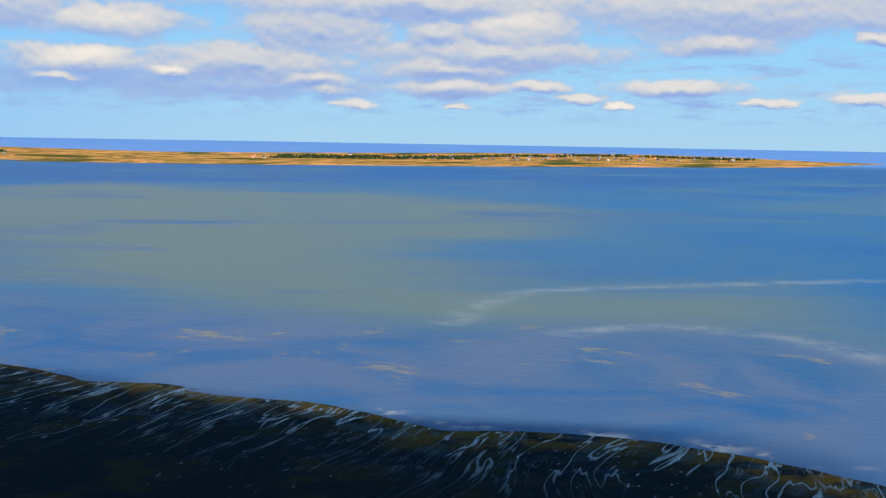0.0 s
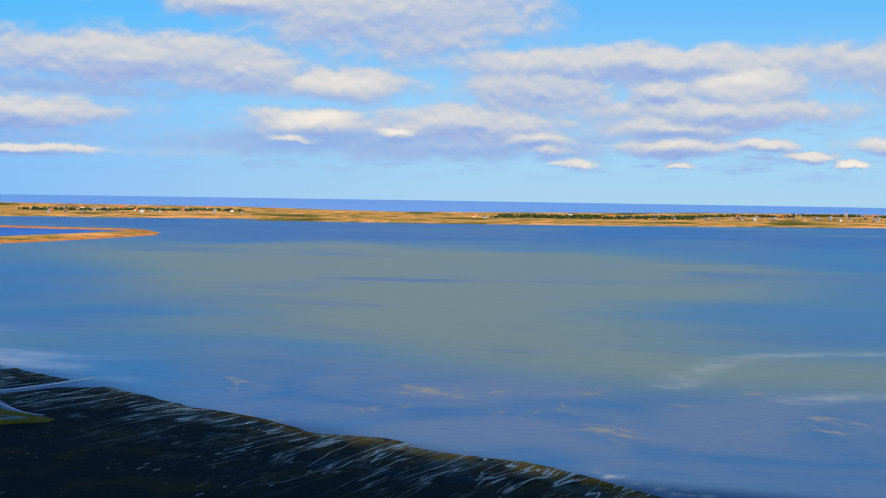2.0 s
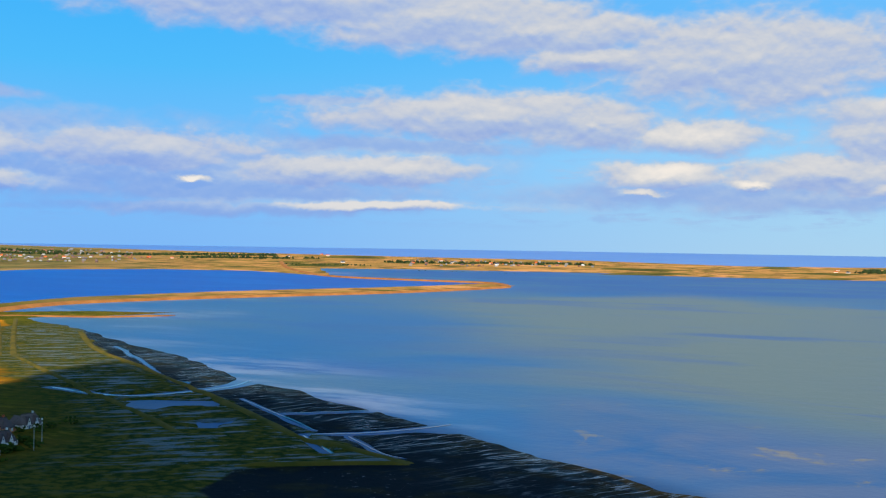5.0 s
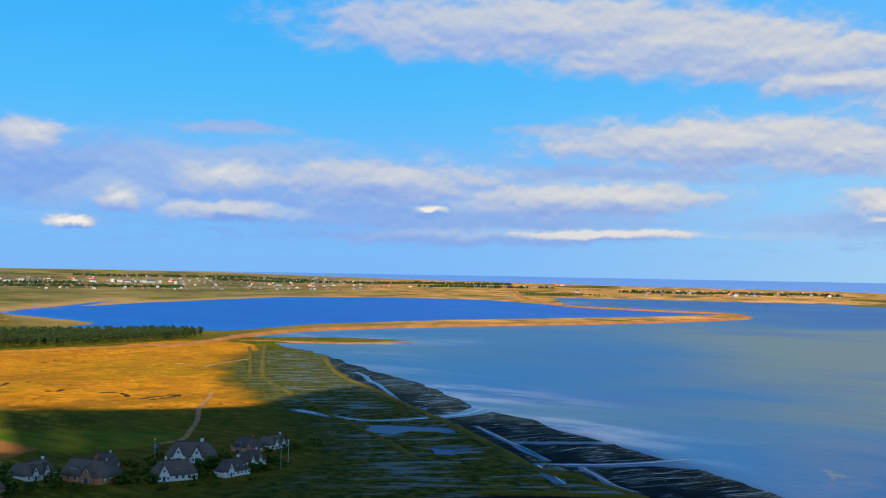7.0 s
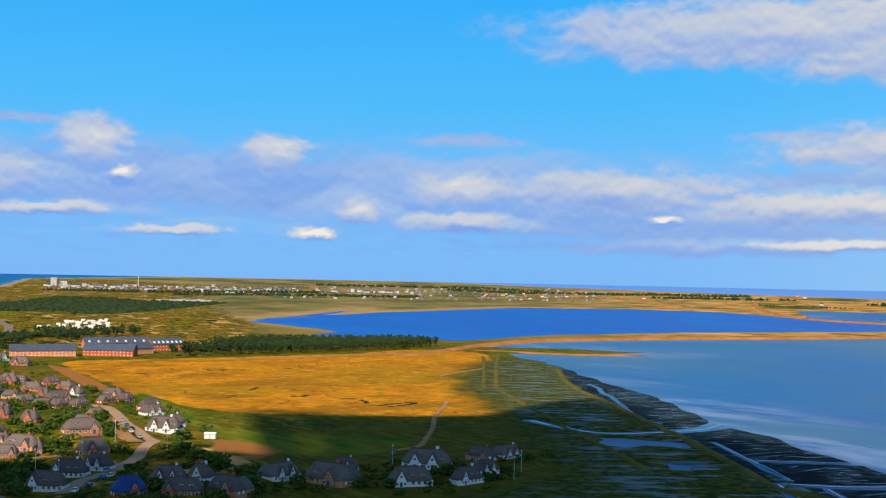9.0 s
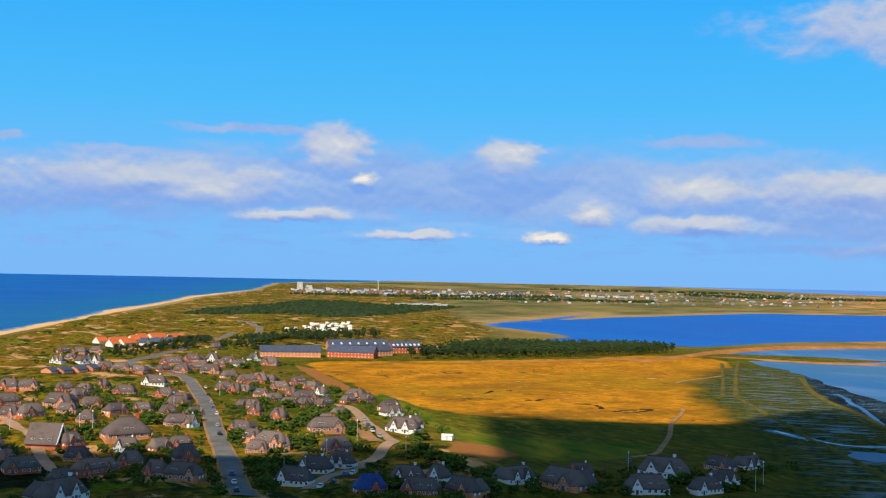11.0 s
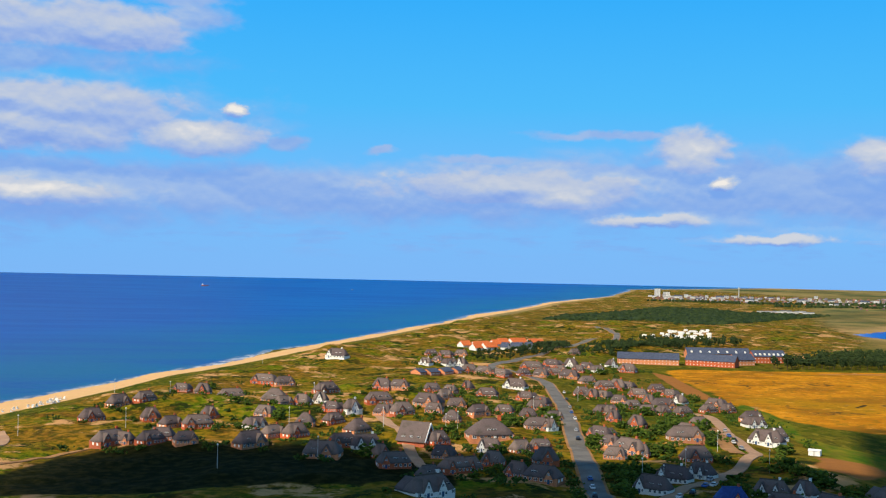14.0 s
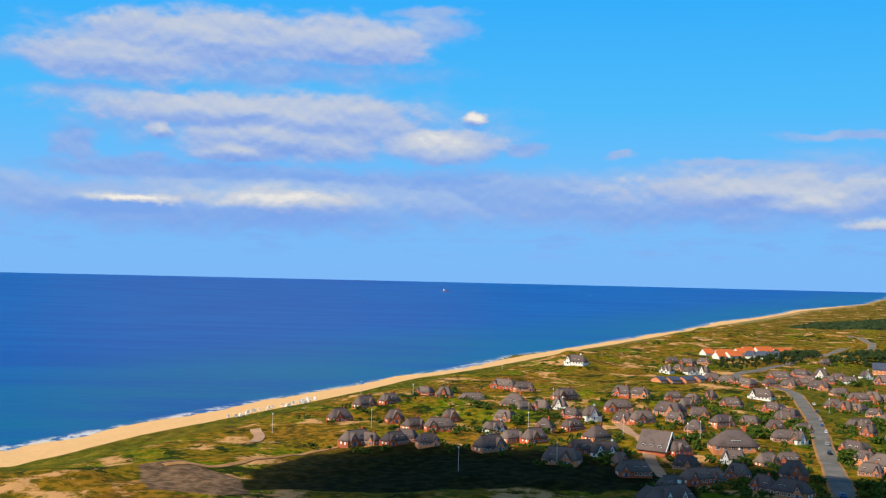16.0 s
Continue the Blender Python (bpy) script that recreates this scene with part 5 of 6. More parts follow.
for (x, y), z in zip(stand[:110], tops(stand[:110])):
    s = rnd.uniform(0.75, 1.2) * (0.55 if y < 430 else 1.0)
    tagged(copy_thing(pines[rnd.randrange(3)], pose(x, y, z, 0, 0, rnd.uniform(0, 360)) @ Matrix.Scale(s, 4)), group="pines of the wood")
woodland(stand[110:], "dense dark pine wood behind the first trees")
scrap(pines)

bushes = [shrub(s) for s in (21, 22, 23)]
gardens = [(-615, 158), (-628, 166), (-605, 163), (-645, 169), (-515, 161), (-500, 159), (-503, 163), (-487, 160), (-499, 154), (-524, 168), (-476, 145), (-444, 139), (-425, 135), (-421, 137), (-421, 130), (-440, 145), (-415, 140), (-409, 128), (-588, 223), (-561, 210), (-566, 218), (-576, 227), (-572, 234), (-612, 253), (-513, 214)] + [(-484, 179), (-451, 205), (-456, 213), (-450, 216), (-434, 213), (-419, 209), (-413, 210), (-402, 209), (-395, 209), (-418, 187), (-391, 172), (-375, 170), (-460, 220), (-495, 229), (-496, 240), (-433, 148), (-409, 143), (-388, 131), (-411, 137), (-374, 108), (-548, 118), (-564, 126), (-624, 144), (-542, 131), (-519, 89)]
gardens += [(-645, 132), (-491, 56), (-473, 51), (-609, -4), (-572, 19), (-640, 49), (-739, -26), (-597, 59), (-484, 65), (-527, 103), (-476, 103), (-513, 145), (-416, 120), (-586, 156), (-528, 189), (-552, 185), (-518, 180), (-646, 213), (-634, 223), (-720, 257), (-755, 286), (-719, 287), (-756, 241), (-917, 285)] + [(-382, 189), (-368, 206), (-358, 205), (-361, 211), (-365, 228), (-367, 250), (-357, 248), (-350, 254), (-345, 277), (-359, 291), (-340, 298), (-352, 312), (-419, 141), (-438, 145), (-429, 147), (-438, 153), (-403, 137), (-468, 192), (-525, 220), (-585, 243), (-509, 214), (-572, 233)]
spots = []
for x, y in gardens:
    for k in range(2):
        spots.append((x + rnd.uniform(-5, 5), y + rnd.uniform(-5, 5), rnd.uniform(0.85, 1.6)))
for x, y, length in HOME_SPOTS:
    for k in range(1):
        a = rnd.uniform(0, 6.3)
        spots.append((x + math.cos(a) * (length * 0.65 + 2), y + math.sin(a) * (length * 0.65 + 2), rnd.uniform(0.4, 0.85)))
ways = np.vstack([curve([(-370, 117), (-387, 121), (-428, 130), (-482, 142), (-552, 157), (-645, 180), (-731, 198), (-817, 211), (-868, 210), (-904, 201), (-949, 199), (-1003, 221), (-1071, 262), (-1194, 329), (-1295, 398), (-1378, 447), (-1472, 476), (-1577, 489), (-1680, 511)], 8), curve([(-650, 260), (-632, 263), (-585, 250), (-542, 236), (-509, 228), (-482, 222), (-460, 207), (-443, 195), (-423, 178), (-403, 158), (-384, 144)], 8), curve([(-595, 66), (-561, 66), (-529, 69), (-496, 69), (-462, 68), (-440, 67)], 8)])
for (x, y, s), z in zip(spots, tops([p[:2] for p in spots])):
    if np.hypot(ways[:, 0] - x, ways[:, 1] - y).min() > 7.5 and all(math.hypot(x - hx, y - hy) > hl * 0.5 for hx, hy, hl in HOME_SPOTS):
        tagged(copy_thing(bushes[rnd.randrange(3)], pose(x, y, z, 0, 0, rnd.uniform(0, 360)) @ Matrix.Diagonal((s, s, s * rnd.uniform(0.7, 1.0), 1))), group="shrubs in the gardens")
scrap(bushes)


def thickets():
    """Hedges and wild roses that fill the gardens between the houses."""
    rng = random.Random(17)
    spots = []
    for x, y, length in HOME_SPOTS:
        if y > 95:
            count = 10 if math.hypot(x, y) < 480 else 6
        else:
            count = 3
        for _ in range(count):
            a, d = rng.uniform(0, 6.3), length * 0.5 + rng.uniform(2.5, 13)
            spots.append((x + d * math.cos(a), y + d * math.sin(a)))
    for x, y in scatter([(-751, 102), (-744, 160), (-776, 202), (-1023, 337), (-765, 295), (-608, 262), (-488, 222), (-427, 220), (-383, 197), (-401, 116), (-479, 104), (-519, 59)], 17, 4):
        if noise.noise((x / 40, y / 40, 2)) > -0.05:
            spots.append((x, y))
    spots = [p for p in spots if np.hypot(ways[:, 0] - p[0], ways[:, 1] - p[1]).min() > 7 and all(math.hypot(p[0] - hx, p[1] - hy) > hl * 0.5 for hx, hy, hl in HOME_SPOTS)]
    bm = bmesh.new()
    for (x, y), z in zip(spots, tops(spots)):
        r = rng.uniform(1.0, 2.6)
        for _ in range(int(9 + 5 * r)):
            p = Vector((x + rng.gauss(0, r * 0.75), y + rng.gauss(0, r * 0.75), z + rng.uniform(0.0, 1.0) * r))
            s = rng.uniform(0.5, 1.0)
            k = [bm.verts.new(p + Vector((a * s, c * s, d * s))) for a, c, d in ((1, 0, 0), (-0.5, 0.85, 0.1), (-0.6, -0.8, -0.1), (0, 0, 0.8), (0.1, 0, -0.6))]
            for f in ((0, 1, 3), (1, 2, 3), (2, 0, 3), (1, 0, 4), (2, 1, 4), (0, 2, 4)):
                bm.faces.new([k[i] for i in f])
    tagged(part("garden_thickets", bm, LEAVES), "green hedges and wild roses between the houses", "bushes", kind="stuff")


thickets()


def woods(name, rows, label, mat, width, tall):
    """Far woods and hedges as one mass of clumps along plan lines."""
    rng = random.Random(7)
    bm = bmesh.new()
    spots = []
    for points in rows:
        line = curve(points, 10)
        for a, b in zip(line, line[1:]):
            n_ = max(1, int(np.hypot(*(b - a)) / 2.5))
            for k in range(n_):
                p = a + (b - a) * rng.random()
                if noise.noise((p[0] / 45, p[1] / 45, 3)) > -0.35:
                    spots.append((p[0] + rng.uniform(-width, width), p[1] + rng.uniform(-width, width)))
    for (x, y), z in zip(spots, tops(spots)):
        h = tall * rng.uniform(0.5, 1.15)
        ring = 6
        r = h * rng.uniform(0.5, 0.9)
        low = [bm.verts.new((x + r * math.cos(i) * rng.uniform(0.7, 1.2), y + r * math.sin(i) * rng.uniform(0.7, 1.2), z - 0.5)) for i in np.arange(ring) * 2 * math.pi / ring]
        up = [bm.verts.new((x + r * 0.8 * math.cos(i) * rng.uniform(0.6, 1.2), y + r * 0.8 * math.sin(i) * rng.uniform(0.6, 1.2), z + h * rng.uniform(0.5, 0.8))) for i in np.arange(ring) * 2 * math.pi / ring]
        tip = bm.verts.new((x, y, z + h))
        for i in range(ring):
            bm.faces.new((low[i], low[(i + 1) % ring], up[(i + 1) % ring], up[i]))
            bm.faces.new((up[i], up[(i + 1) % ring], tip))
    tagged(part(name, bm, mat), label, "trees", kind="stuff")


woods("far_woods", [[(-1839, 3084), (-1744, 3124), (-1628, 3125), (-1572, 3241), (-1455, 3238), (-1391, 3355), (-1274, 3347)], [(-2422, 2823), (-2345, 2933), (-2235, 3008), (-2147, 3120)], [(-506, 3343), (-353, 3401), (-167, 3432), (-15, 3481), (87, 3499)], [(-500, 3449), (-323, 3543), (-150, 3537), (23, 3615), (209, 3783), (397, 3808)], [(407, 3905), (560, 3911), (705, 3865), (855, 3775), (989, 3725)], [(-3606, 2284), (-3490, 2431), (-3310, 2634), (-3189, 2748), (-2904, 2761)], [(-3138, 2547), (-2899, 2599), (-2774, 2742), (-2645, 2879), (-2591, 3044)], [(-2644, 3019), (-2484, 3091), (-2385, 3235)], [(-3247, 1172), (-3222, 1271), (-3125, 1412), (-3102, 1586), (-3075, 1760), (-3042, 1935)], [(-2947, 1418), (-2893, 1657), (-2796, 1870), (-2663, 2051)]],
      "dark green hedges and copses on the far shore", NEEDLES, 22, 8)
woods("reed_bank", [[(-1530, 2623), (-1427, 2676), (-1291, 2662), (-1187, 2712)], [(-1956, 2692), (-1862, 2754), (-1746, 2789)]], "dark reeds along the far shore", NEEDLES, 20, 4)


def forest(name, outlines, label):
    bm = bmesh.new()
    rng = random.Random(3)
    for outline in outlines:
        spots = scatter(outline, 14, 9)
        for (x, y), z in zip(spots, tops(spots)):
            h, r = rng.uniform(2.5, 5.5), rng.uniform(4.5, 8)
            ring = [(math.cos(i) * rng.uniform(0.7, 1.2), math.sin(i) * rng.uniform(0.7, 1.2)) for i in np.arange(6) * math.pi / 3]
            low = [bm.verts.new((x + r * a, y + r * b, z - 0.5)) for a, b in ring]
            up = [bm.verts.new((x + r * 0.8 * a, y + r * 0.8 * b, z + h * rng.uniform(0.5, 0.8))) for a, b in ring]
            tip = bm.verts.new((x, y, z + h))
            for i in range(6):
                bm.faces.new((low[i], low[(i + 1) % 6], up[(i + 1) % 6], up[i])), bm.faces.new((up[i], up[(i + 1) % 6], tip))
    tagged(part(name, bm, NEEDLES), label, "forest", kind="stuff")


forest("distant_forest", [[(-2257, 838), (-2647, 1009), (-2608, 1131), (-2536, 1228), (-2463, 1309), (-2162, 1022), (-1912, 810), (-1825, 697)], [(-2031, 516), (-2024, 643), (-2038, 748), (-2127, 900), (-2513, 1136), (-2763, 1153), (-2844, 1043), (-2566, 842), (-2316, 637)]], "dark conifer plantation behind the dunes")


# ---- far town, farms ----
def small_house(walls, roof, label):
    home = tagged(new("house"), label, "house")
    bm = bmesh.new()
    slab(bm, [(-4, -1), (4, -1), (4, 3.2), (0, 6.4), (-4, 3.2)], -7, 7, "x")
    part("wall", bm, walls, home)
    for s in (-1, 1):
        bm = bmesh.new()
        slab(bm, [(s * 4.5, 2.9), (0, 6.5), (0, 6.9), (s * 4.5, 3.3)], -7.4, 7.4, "x")
        part("roof", bm, roof, home)
    for x in (-4.5, -1.5, 1.5, 4.5):
        window(home, x, -4.05, 1.0, far=True)
    return home


FARM_SPOTS = [(-2396, 3010), (-2327, 3415), (-2256, 3350), (-1919, 2930), (-1747, 3060), (-1772, 3283), (-1682, 3190), (-1686, 3373), (-1552, 3201), (-1520, 3174), (-1526, 3227), (-1532, 3280), (-1463, 3173), (-1483, 3388), (-1444, 3484), (-1363, 3381), (-1369, 3493), (-557, 3354), (-521, 3333), (-187, 3506)] + [(-576, 3499), (-301, 3694), (219, 3787), (328, 3876), (426, 3912), (486, 3933), (584, 4013), (628, 3979), (661, 3943), (696, 3817), (520, 3897), (358, 3794), (-169, 3573), (417, 4003)]
FARM_SPOTS += [(-3118, 2150), (-3114, 2181), (-3109, 2211), (-3063, 2225), (-3053, 2286), (-3007, 2298), (-2811, 2423), (-2762, 2452), (-2721, 2451), (-2675, 2470), (-2627, 2497), (-2614, 2546), (-3301, 2092), (-3252, 2128), (-3352, 2034), (-2485, 2705), (-2431, 2749), (-2312, 3196)]
def hamlet(name, outlines, gap, label):
    """Far-off roofs too small to tell apart, as one mass of little gabled houses."""
    m, n = material("distant_roofs")
    isle = n.add("NewGeometry").outputs["Random Per Island"]
    finish(n, n.ramp(isle, (0.0, (0.10, 0.09, 0.10)), (0.3, (0.30, 0.13, 0.08)), (0.6, (0.16, 0.16, 0.19)), (0.85, (0.30, 0.30, 0.32)), (1.0, (0.60, 0.60, 0.60))), 0.85, spec=0.1)
    bm = bmesh.new()
    rng = random.Random(31)
    for outline in outlines:
        spots = scatter(outline, gap, 8)
        for (x, y), z in zip(spots, tops(spots)):
            w, d, h = rng.uniform(5, 11), rng.uniform(4, 6), rng.uniform(1.6, 3.2)
            a = rng.uniform(0, 3.1)
            c, s_ = math.cos(a), math.sin(a)
            pts = [bm.verts.new((x + u * c - v_ * s_, y + u * s_ + v_ * c, z + e)) for u in (-w / 2, w / 2) for v_, e in ((-d / 2, -1), (d / 2, -1), (d / 2, h), (0, h + d * 0.45), (-d / 2, h))]
            bm.faces.new(pts[:5]), bm.faces.new(pts[5:])
            for i in range(5):
                bm.faces.new((pts[i], pts[(i + 1) % 5], pts[5 + (i + 1) % 5], pts[5 + i]))
    tagged(part(name, bm, m), label, "houses", kind="stuff")


hamlet("distant_town", [[(-3368, 1197), (-3727, 1345), (-3630, 1640), (-3353, 2025), (-3041, 1856), (-3095, 1490), (-3222, 1271)]], 34, "crowded small roofs of a distant town")
hamlet("distant_villages", [[(-2747, 1531), (-3468, 1932), (-3565, 2420), (-3045, 3103), (-2553, 2814), (-2297, 2387), (-2506, 2065)], [(-1666, 2855), (-1881, 3296), (-1339, 3519), (-1227, 3224)], [(-143, 3366), (-124, 3781), (977, 3896), (898, 3578)]], 58, "scattered small roofs of far villages")

farm_models = [small_house(WHITE, SLATE, "white farmhouse with a slate roof on the far shore"), small_house(BRICK, TILE, "red-roofed brick farmhouse on the far shore"), small_house(WHITE, TILE, "white cottage with a red roof on the far shore")]
for i, ((x, y), z) in enumerate(zip(FARM_SPOTS, tops(FARM_SPOTS))):
    s = rnd.uniform(0.55, 0.9)
    tagged(copy_thing(farm_models[i % 3], pose(x, y, z, 0, 0, math.degrees(math.atan2(-x, y)) + rnd.uniform(-30, 30)) @ Matrix.Scale(s, 4)), group="farmhouses on the far shore")
scrap(farm_models)


def town_block(width, deep, high, label, flat=True):
    block = tagged(new("building"), label, "building")
    bm = bmesh.new()
    box(bm, -width / 2, -deep / 2, -2, width / 2, deep / 2, high)
    part("wall", bm, RENDER, block)
    bm = bmesh.new()
    if flat:
        box(bm, -width / 2 - 0.3, -deep / 2 - 0.3, high, width / 2 + 0.3, deep / 2 + 0.3, high + 0.8)
    else:
        slab(bm, [(-deep / 2 - 0.5, high), (deep / 2 + 0.5, high), (0, high + deep * 0.4)], -width / 2, width / 2, "x")
    part("roof", bm, SLATE, block)
    for st in range(max(1, int(high / 3.2))):
        x = -width / 2 + 2
        while x < width / 2 - 1:
            window(block, x, -deep / 2 - 0.05, 1 + st * 3.2, s=1.2, far=True)
            x += 4.6
    return block


town_models = [town_block(20, 11, 8, "white apartment block in the distant town"), town_block(28, 12, 6, "low white building in the distant town", False), town_block(13, 11, 12, "white block of flats in the distant town"), town_block(34, 12, 5, "long pale hall at the edge of town")]
TOWN = [(-3586, 1278), (-3588, 1291), (-3549, 1312), (-3552, 1337), (-3511, 1345), (-3559, 1390), (-3474, 1380), (-3477, 1407), (-3524, 1446), (-3439, 1435), (-3485, 1474), (-3488, 1499), (-3535, 1546), (-3494, 1558), (-3410, 1547), (-3456, 1598), (-3459, 1634), (-3418, 1641), (-3383, 1306), (-3349, 1349), (-3312, 1372), (-3419, 1272), (-3284, 1484), (-3316, 1412)] + [(-3379, 1666), (-3298, 1656), (-3341, 1708), (-3262, 1703), (-3304, 1759), (-3186, 1725), (-3266, 1799), (-3189, 1806), (-3179, 1606), (-3105, 1635), (-3070, 1653), (-3513, 1817), (-3230, 1869), (-3153, 1874), (-3078, 2089), (-3078, 2115), (-3040, 2118), (-3040, 2146), (-3003, 2148), (-3002, 2176), (-2965, 2182), (-3155, 2007), (-3116, 2043), (-2894, 2188)]
for i, ((x, y), z) in enumerate(zip(TOWN, tops(TOWN))):
    tagged(copy_thing(town_models[(i * 7) % 3], pose(x, y, z, 0, 0, math.degrees(math.atan2(-x, y)) + rnd.uniform(-20, 20)) @ Matrix.Scale(rnd.uniform(0.5, 0.95), 4)), group="buildings of the distant town")
SHEDS = [(-2605, 1211), (-2607, 1232), (-2609, 1253), (-2642, 1288), (-2581, 1276), (-2614, 1313), (-2554, 1303)]
for (x, y), z in zip(SHEDS, tops(SHEDS)):
    tagged(copy_thing(town_models[3], pose(x, y, z, 0, 0, math.degrees(math.atan2(-x, y))) @ Matrix.Scale(0.8, 4)), group="pale halls on the plain")
scrap(town_models)
(tx, ty), (mx, my), (ux, uy) = [(-3590, 1304), (-3536, 1561), (-3592, 1316)]
tall = town_block(19, 16, 27, "tall white tower block above the distant town")
tall.matrix_basis = pose(tx, ty, top(tx, ty), 0, 0, 70)
tall = town_block(22, 14, 16, "stepped white block beside the tower")
tall.matrix_basis = pose(ux - 6, uy + 22, top(ux, uy), 0, 0, 70)


def mast(x, y, high, r, mat, label, banded=False):
    m_ = tagged(new("mast"), label, "mast")
    m_.matrix_basis = pose(x, y, top(x, y))
    bm = bmesh.new()
    loft(bm, [oval(r * (1 - 0.5 * t), r * (1 - 0.5 * t), -1 + (high + 1) * t, 2, 10) for t in (0, 0.33, 0.66, 1)])
    part("shaft", bm, mat, m_)
    bm = bmesh.new()
    loft(bm, [oval(r * 1.3, r * 1.3, high * 0.9, 2, 10), oval(r * 1.3, r * 1.3, high, 2, 10), oval(0.2, 0.2, high * 1.05, 2, 10)])
    part("head", bm, BRICK if banded else STEEL, m_)


mast(mx, my, 34, 1.7, STEEL, "slender transmitter mast in the distant town")
(lx, ly), = [(571, 3904)]
mast(lx, ly, 17, 2.0, WHITE, "white lighthouse with a red head on the far shore", True)


# ---- camp site, cars, poles, beach chairs, ship ----
def caravan():
    van = tagged(new("caravan"), "white caravan parked on the camp site", "caravan")
    bm = bmesh.new()
    slab(bm, [(-3.2, 0.5), (2.9, 0.5), (3.3, 1.2), (2.9, 2.7), (2.4, 3.0), (-2.9, 3.0), (-3.3, 2.5)], -1.2, 1.2)
    bmesh.ops.bevel(bm, geom=bm.edges[:], offset=0.12, segments=1, affect="EDGES")
    part("body", bm, PAINT, van)
    bm = bmesh.new()
    box(bm, -2.2, -1.26, 1.5, 1.8, -1.19, 2.2)
    part("window", bm, GLASS, van)
    for x in (-0.5, 0.5):
        bm = bmesh.new()
        slab(bm, [(x + 0.36 * math.cos(a), 0.36 + 0.36 * math.sin(a)) for a in np.arange(10) * math.pi / 5], -1.25, -1.0)
        part("wheel", bm, RUBBER, van)
    bm = bmesh.new()
    slab(bm, [(-3.0, 0.0), (2.6, 0.0), (2.6, 2.2), (-0.2, 2.9), (-3.0, 2.2)], -3.9, -1.2)
    part("awning", bm, WHITE, van)
    return van


van = caravan()
spots = scatter([(-1376, 467), (-1435, 511), (-1322, 489), (-1617, 593), (-1650, 652), (-1649, 680), (-1449, 601), (-1340, 530), (-1381, 469)], 15, 2)
for (x, y), z in zip(spots, tops(spots)):
    if rnd.random() < 0.55:
        tagged(copy_thing(van, pose(x, y, z + 0.1, 0, 0, rnd.choice((60, 75, 160, 250)) + rnd.uniform(-9, 9)) @ Matrix.Scale(0.85, 4)), group="caravans on the camp site")
scrap([van])


def car(mat, label):
    body = tagged(new("car"), label, "car")
    bm = bmesh.new()
    loft(bm, [oval(2.15, 0.88, 0.3, 8, 20), oval(2.25, 0.92, 0.6, 8, 20), oval(2.2, 0.9, 0.92, 8, 20), oval(2.0, 0.85, 1.0, 8, 20)])
    part("body", bm, mat, body, smooth=False)
    bm = bmesh.new()
    loft(bm, [[(p[0] - 0.2, p[1], p[2]) for p in oval(1.5, 0.82, 0.98, 8, 20)], [(p[0] - 0.25, p[1], p[2]) for p in oval(1.0, 0.68, 1.42, 8, 20)]])
    part("window", bm, GLASS, body)
    bm = bmesh.new()
    loft(bm, [[(p[0] - 0.25, p[1], p[2]) for p in oval(1.02, 0.7, 1.4, 8, 20)], [(p[0] - 0.25, p[1], p[2]) for p in oval(0.9, 0.62, 1.5, 8, 20)]])
    part("roof", bm, mat, body)
    for x in (-1.35, 1.35):
        for y in (-0.85, 0.85):
            bm = bmesh.new()
            slab(bm, [(x + 0.32 * math.cos(a), 0.32 + 0.32 * math.sin(a)) for a in np.arange(12) * math.pi / 6], y - 0.1, y + 0.1)
            part("wheel", bm, RUBBER, body)
    return body


CAR_PAINTS = [(plain("car_paint_white", (0.7, 0.7, 0.7), (0.75, 0.75, 0.75), 1, 0.3, bump=0), "white car on the road"), (plain("car_paint_dark", (0.02, 0.025, 0.04), (0.03, 0.035, 0.05), 1, 0.25, bump=0), "dark blue-black car on the road"),
              (plain("car_paint_silver", (0.35, 0.36, 0.38), (0.4, 0.41, 0.43), 1, 0.3, bump=0), "silver car on the road"), (plain("car_paint_blue", (0.03, 0.1, 0.35), (0.04, 0.12, 0.4), 1, 0.3, bump=0), "blue car parked by the street")]
car_models = [car(*p) for p in CAR_PAINTS]
CARS = [(-749, 208), (-710, 199), (-660, 187), (-639, 182), (-586, 169), (-515, 150), (-539, 156), (-422, 128), (-409, 125), (-380, 117), (-565, 243), (-530, 230), (-511, 224), (-519, 228), (-495, 221), (-403, 166), (-405, 170), (-390, 156), (-423, 176), (-408, 300), (-382, 148)]
lines_ = np.vstack([curve([(-370, 117), (-387, 121), (-428, 130), (-482, 142), (-552, 157), (-645, 180), (-731, 198), (-817, 211), (-868, 210), (-904, 201), (-949, 199), (-1003, 221), (-1071, 262), (-1194, 329), (-1295, 398), (-1378, 447), (-1472, 476), (-1577, 489), (-1680, 511)], 6), curve([(-650, 260), (-632, 263), (-585, 250), (-542, 236), (-509, 228), (-482, 222), (-460, 207), (-443, 195), (-423, 178), (-403, 158), (-384, 144)], 6)])
for i, ((x, y), z) in enumerate(zip(CARS, tops(CARS))):
    k = int(np.argmin(np.hypot(lines_[:-1, 0] - x, lines_[:-1, 1] - y)))
    d = lines_[k + 1] - lines_[k]
    tagged(copy_thing(car_models[i % 4], pose(x, y, z + 0.48, 0, 0, math.degrees(math.atan2(d[1], d[0])))), group="cars in the village")
scrap(car_models)


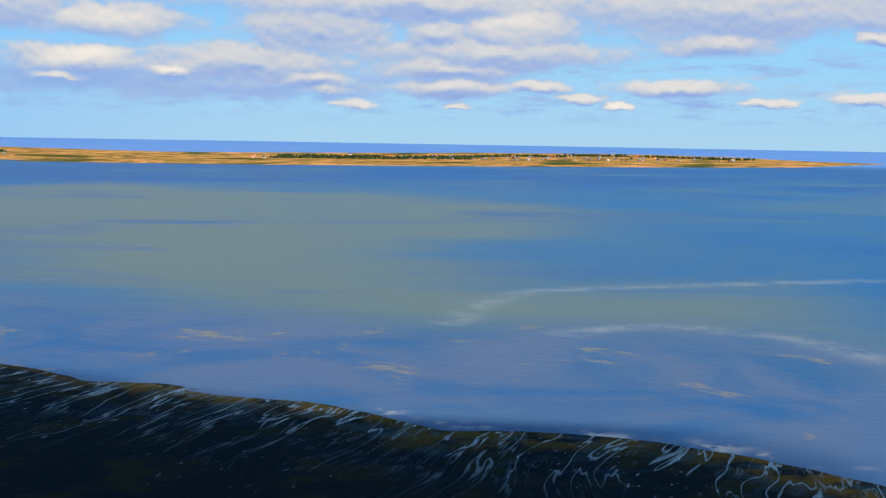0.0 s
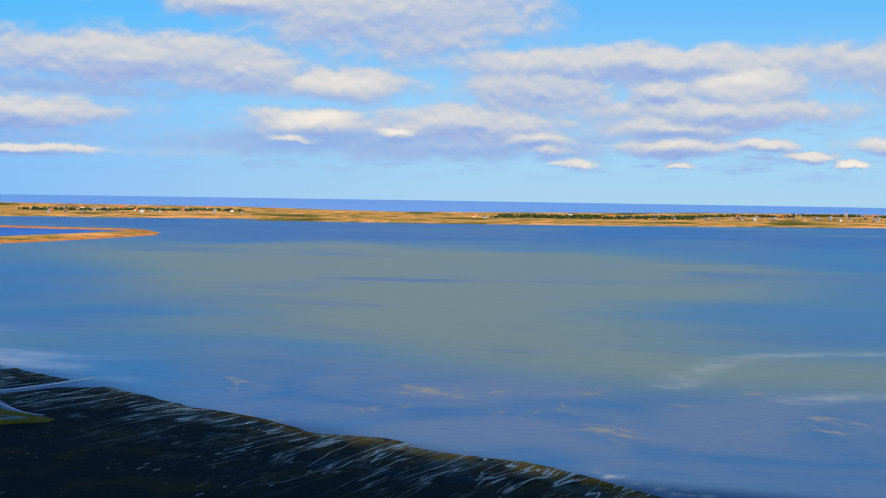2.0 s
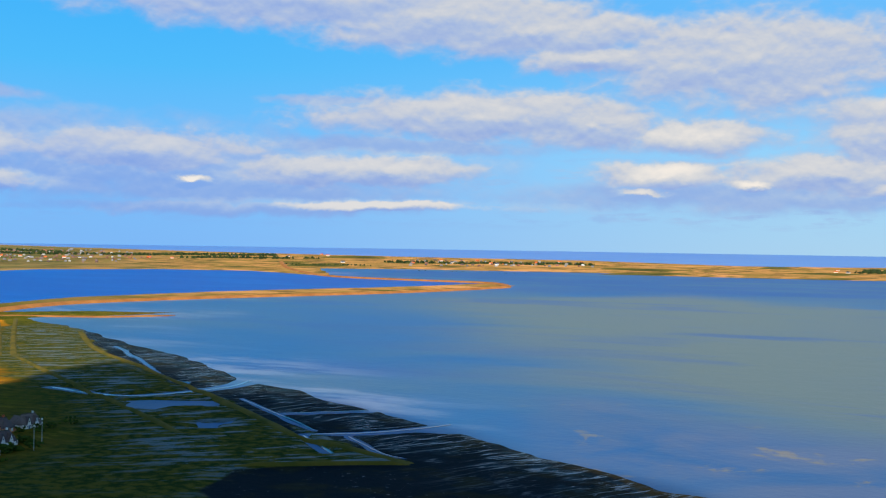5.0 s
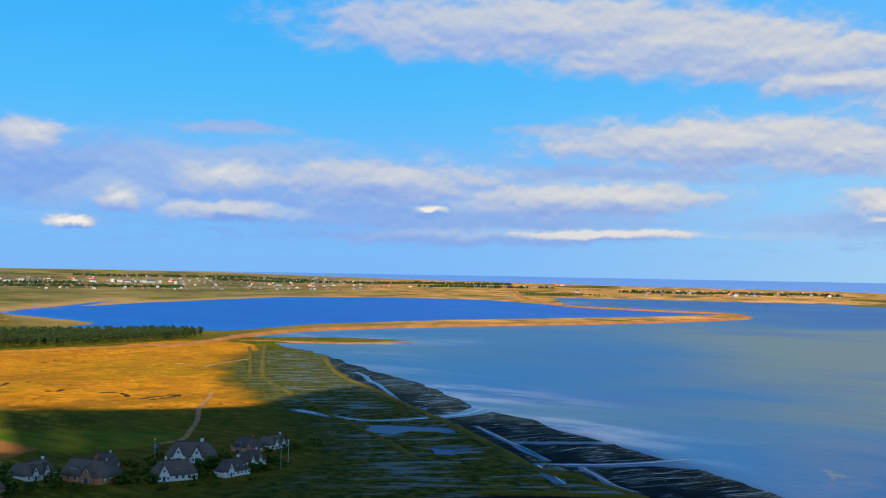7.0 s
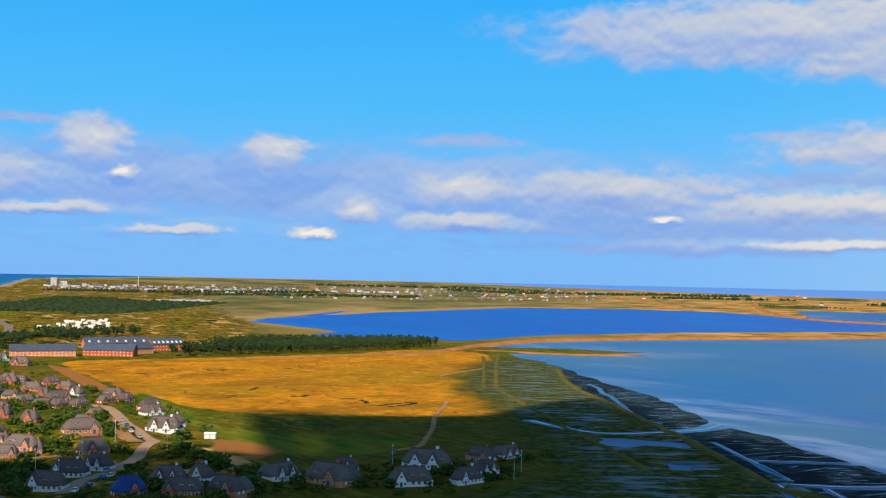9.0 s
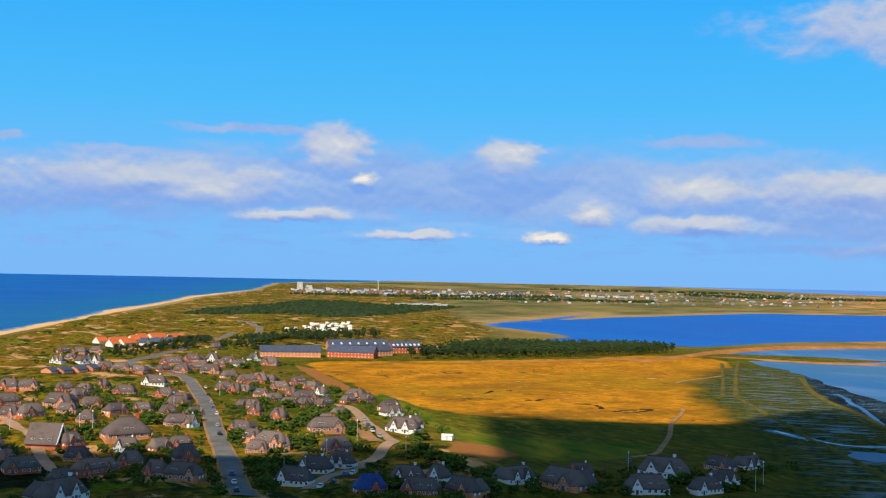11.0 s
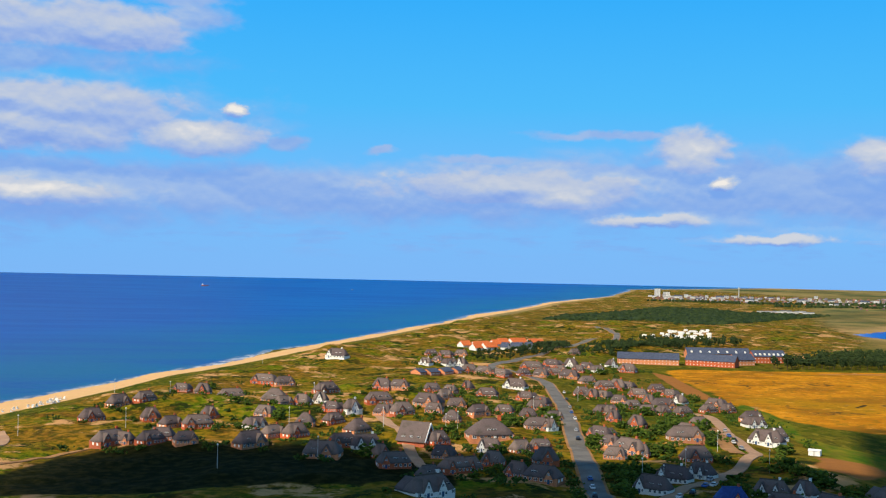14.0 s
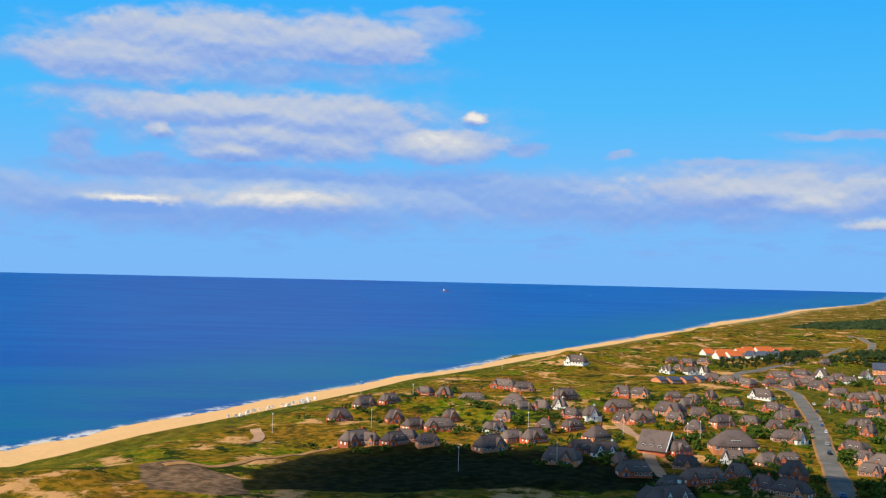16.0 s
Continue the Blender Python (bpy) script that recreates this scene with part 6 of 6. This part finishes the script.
def lamp_pole():
    p = tagged(new("street_lamp"), "slender pale metal street lamp", "street lamp")
    bm = bmesh.new()
    loft(bm, [oval(0.12, 0.12, -1, 2, 8), oval(0.10, 0.10, 4, 2, 8), oval(0.07, 0.07, 9, 2, 8)])
    part("pole", bm, STEEL, p)
    bm = bmesh.new()
    loft(bm, [oval(0.12, 0.12, 8.7, 2, 8), oval(0.32, 0.32, 8.9, 2, 8), oval(0.28, 0.28, 9.3, 2, 8), oval(0.06, 0.06, 9.5, 2, 8)])
    part("lamp_head", bm, PAINT, p)
    return p


pole = lamp_pole()
POLES = [(-539, -101), (-554, -56), (-687, -45), (-547, 19), (-648, 36), (-468, 28), (-740, -82), (-985, 11), (-534, 62), (-539, 98), (-520, 89), (-443, -11), (-709, 206), (-632, 158), (-443, 174), (-482, 204)] + [(-439, 208), (-403, 150), (-384, 282), (-335, 305), (-345, 318), (-415, 146)]
for (x, y), z in zip(POLES, tops(POLES)):
    tagged(copy_thing(pole, pose(x, y, z)), group="street lamps in the village")
scrap([pole])


def beach_chair():
    c = tagged(new("beach_chair"), "hooded white wicker beach chair on the sand", "beach chair")
    bm = bmesh.new()
    box(bm, -0.7, -0.5, 0, 0.7, 0.5, 0.5)
    part("seat", bm, PAINT, c)
    bm = bmesh.new()
    slab(bm, [(0.45, 0.4), (0.6, 0.4), (0.55, 1.3), (0.2, 1.75), (-0.35, 1.8), (-0.35, 1.7), (0.15, 1.62), (0.42, 1.2)], -0.72, 0.72, "x")
    part("hood", bm, PAINT, c)
    return c


chair = beach_chair()
strand = curve([(-616, -140), (-688, -117), (-720, -112)], 20)
spots = [(x + rnd.uniform(-4, 4), y + rnd.uniform(-4, 4)) for x, y in strand]
for (x, y), z in zip(spots, tops(spots)):
    tagged(copy_thing(chair, pose(x, y, z, 0, 0, rnd.uniform(120, 240)) @ Matrix.Scale(0.95, 4)), group="beach chairs on the strand")
scrap([chair])


def ship(x, y, size, label):
    s = tagged(new("ship"), label, "ship")
    s.matrix_basis = pose(x, y, far_rise(math.hypot(x, y)) - 0.3, 0, 0, math.degrees(math.atan2(-x, y))) @ Matrix.Scale(size, 4)
    bm = bmesh.new()
    loft(bm, [oval(14, 2.6, 0, 2.6, 20), oval(15.5, 3.2, 2.6, 2.6, 20), oval(15.7, 3.3, 3.0, 2.6, 20)])
    part("hull", bm, BRICK, s, "red-brown hull")
    bm = bmesh.new()
    box(bm, -12, -2.2, 3, -6, 2.2, 8), box(bm, -11, -2.0, 8, -7.5, 2.0, 10)
    part("bridge", bm, PAINT, s, "white superstructure")
    bm = bmesh.new()
    box(bm, 7, -0.25, 3, 7.5, 0.25, 9), box(bm, -9.4, -0.2, 10, -9.0, 0.2, 13)
    part("mast", bm, STEEL, s)


for x, y in [(-490, 254)]:
    hut = tagged(new("shed"), "small white shed at the edge of the field", "shed")
    hut.matrix_basis = pose(x, y, top(x, y), 0, 0, 50)
    bm = bmesh.new()
    box(bm, -2.6, -1.6, -0.5, 2.6, 1.6, 2.3)
    part("wall", bm, PAINT, hut)
    bm = bmesh.new()
    slab(bm, [(-1.9, 2.2), (1.9, 2.2), (0, 3.0)], -2.8, 2.8, "x")
    part("roof", bm, PAINT, hut)
    bm = bmesh.new()
    box(bm, -0.5, -1.66, 0, 0.5, -1.58, 2.0)
    part("door", bm, STEEL, hut)
(sx, sy), = [(-3969, -155)]
ship(sx, sy, 0.85, "small red and white ship far out at sea")
(bx, by), = [(-3854, 333)]
ship(bx, by, 0.3, "tiny boat far out at sea")
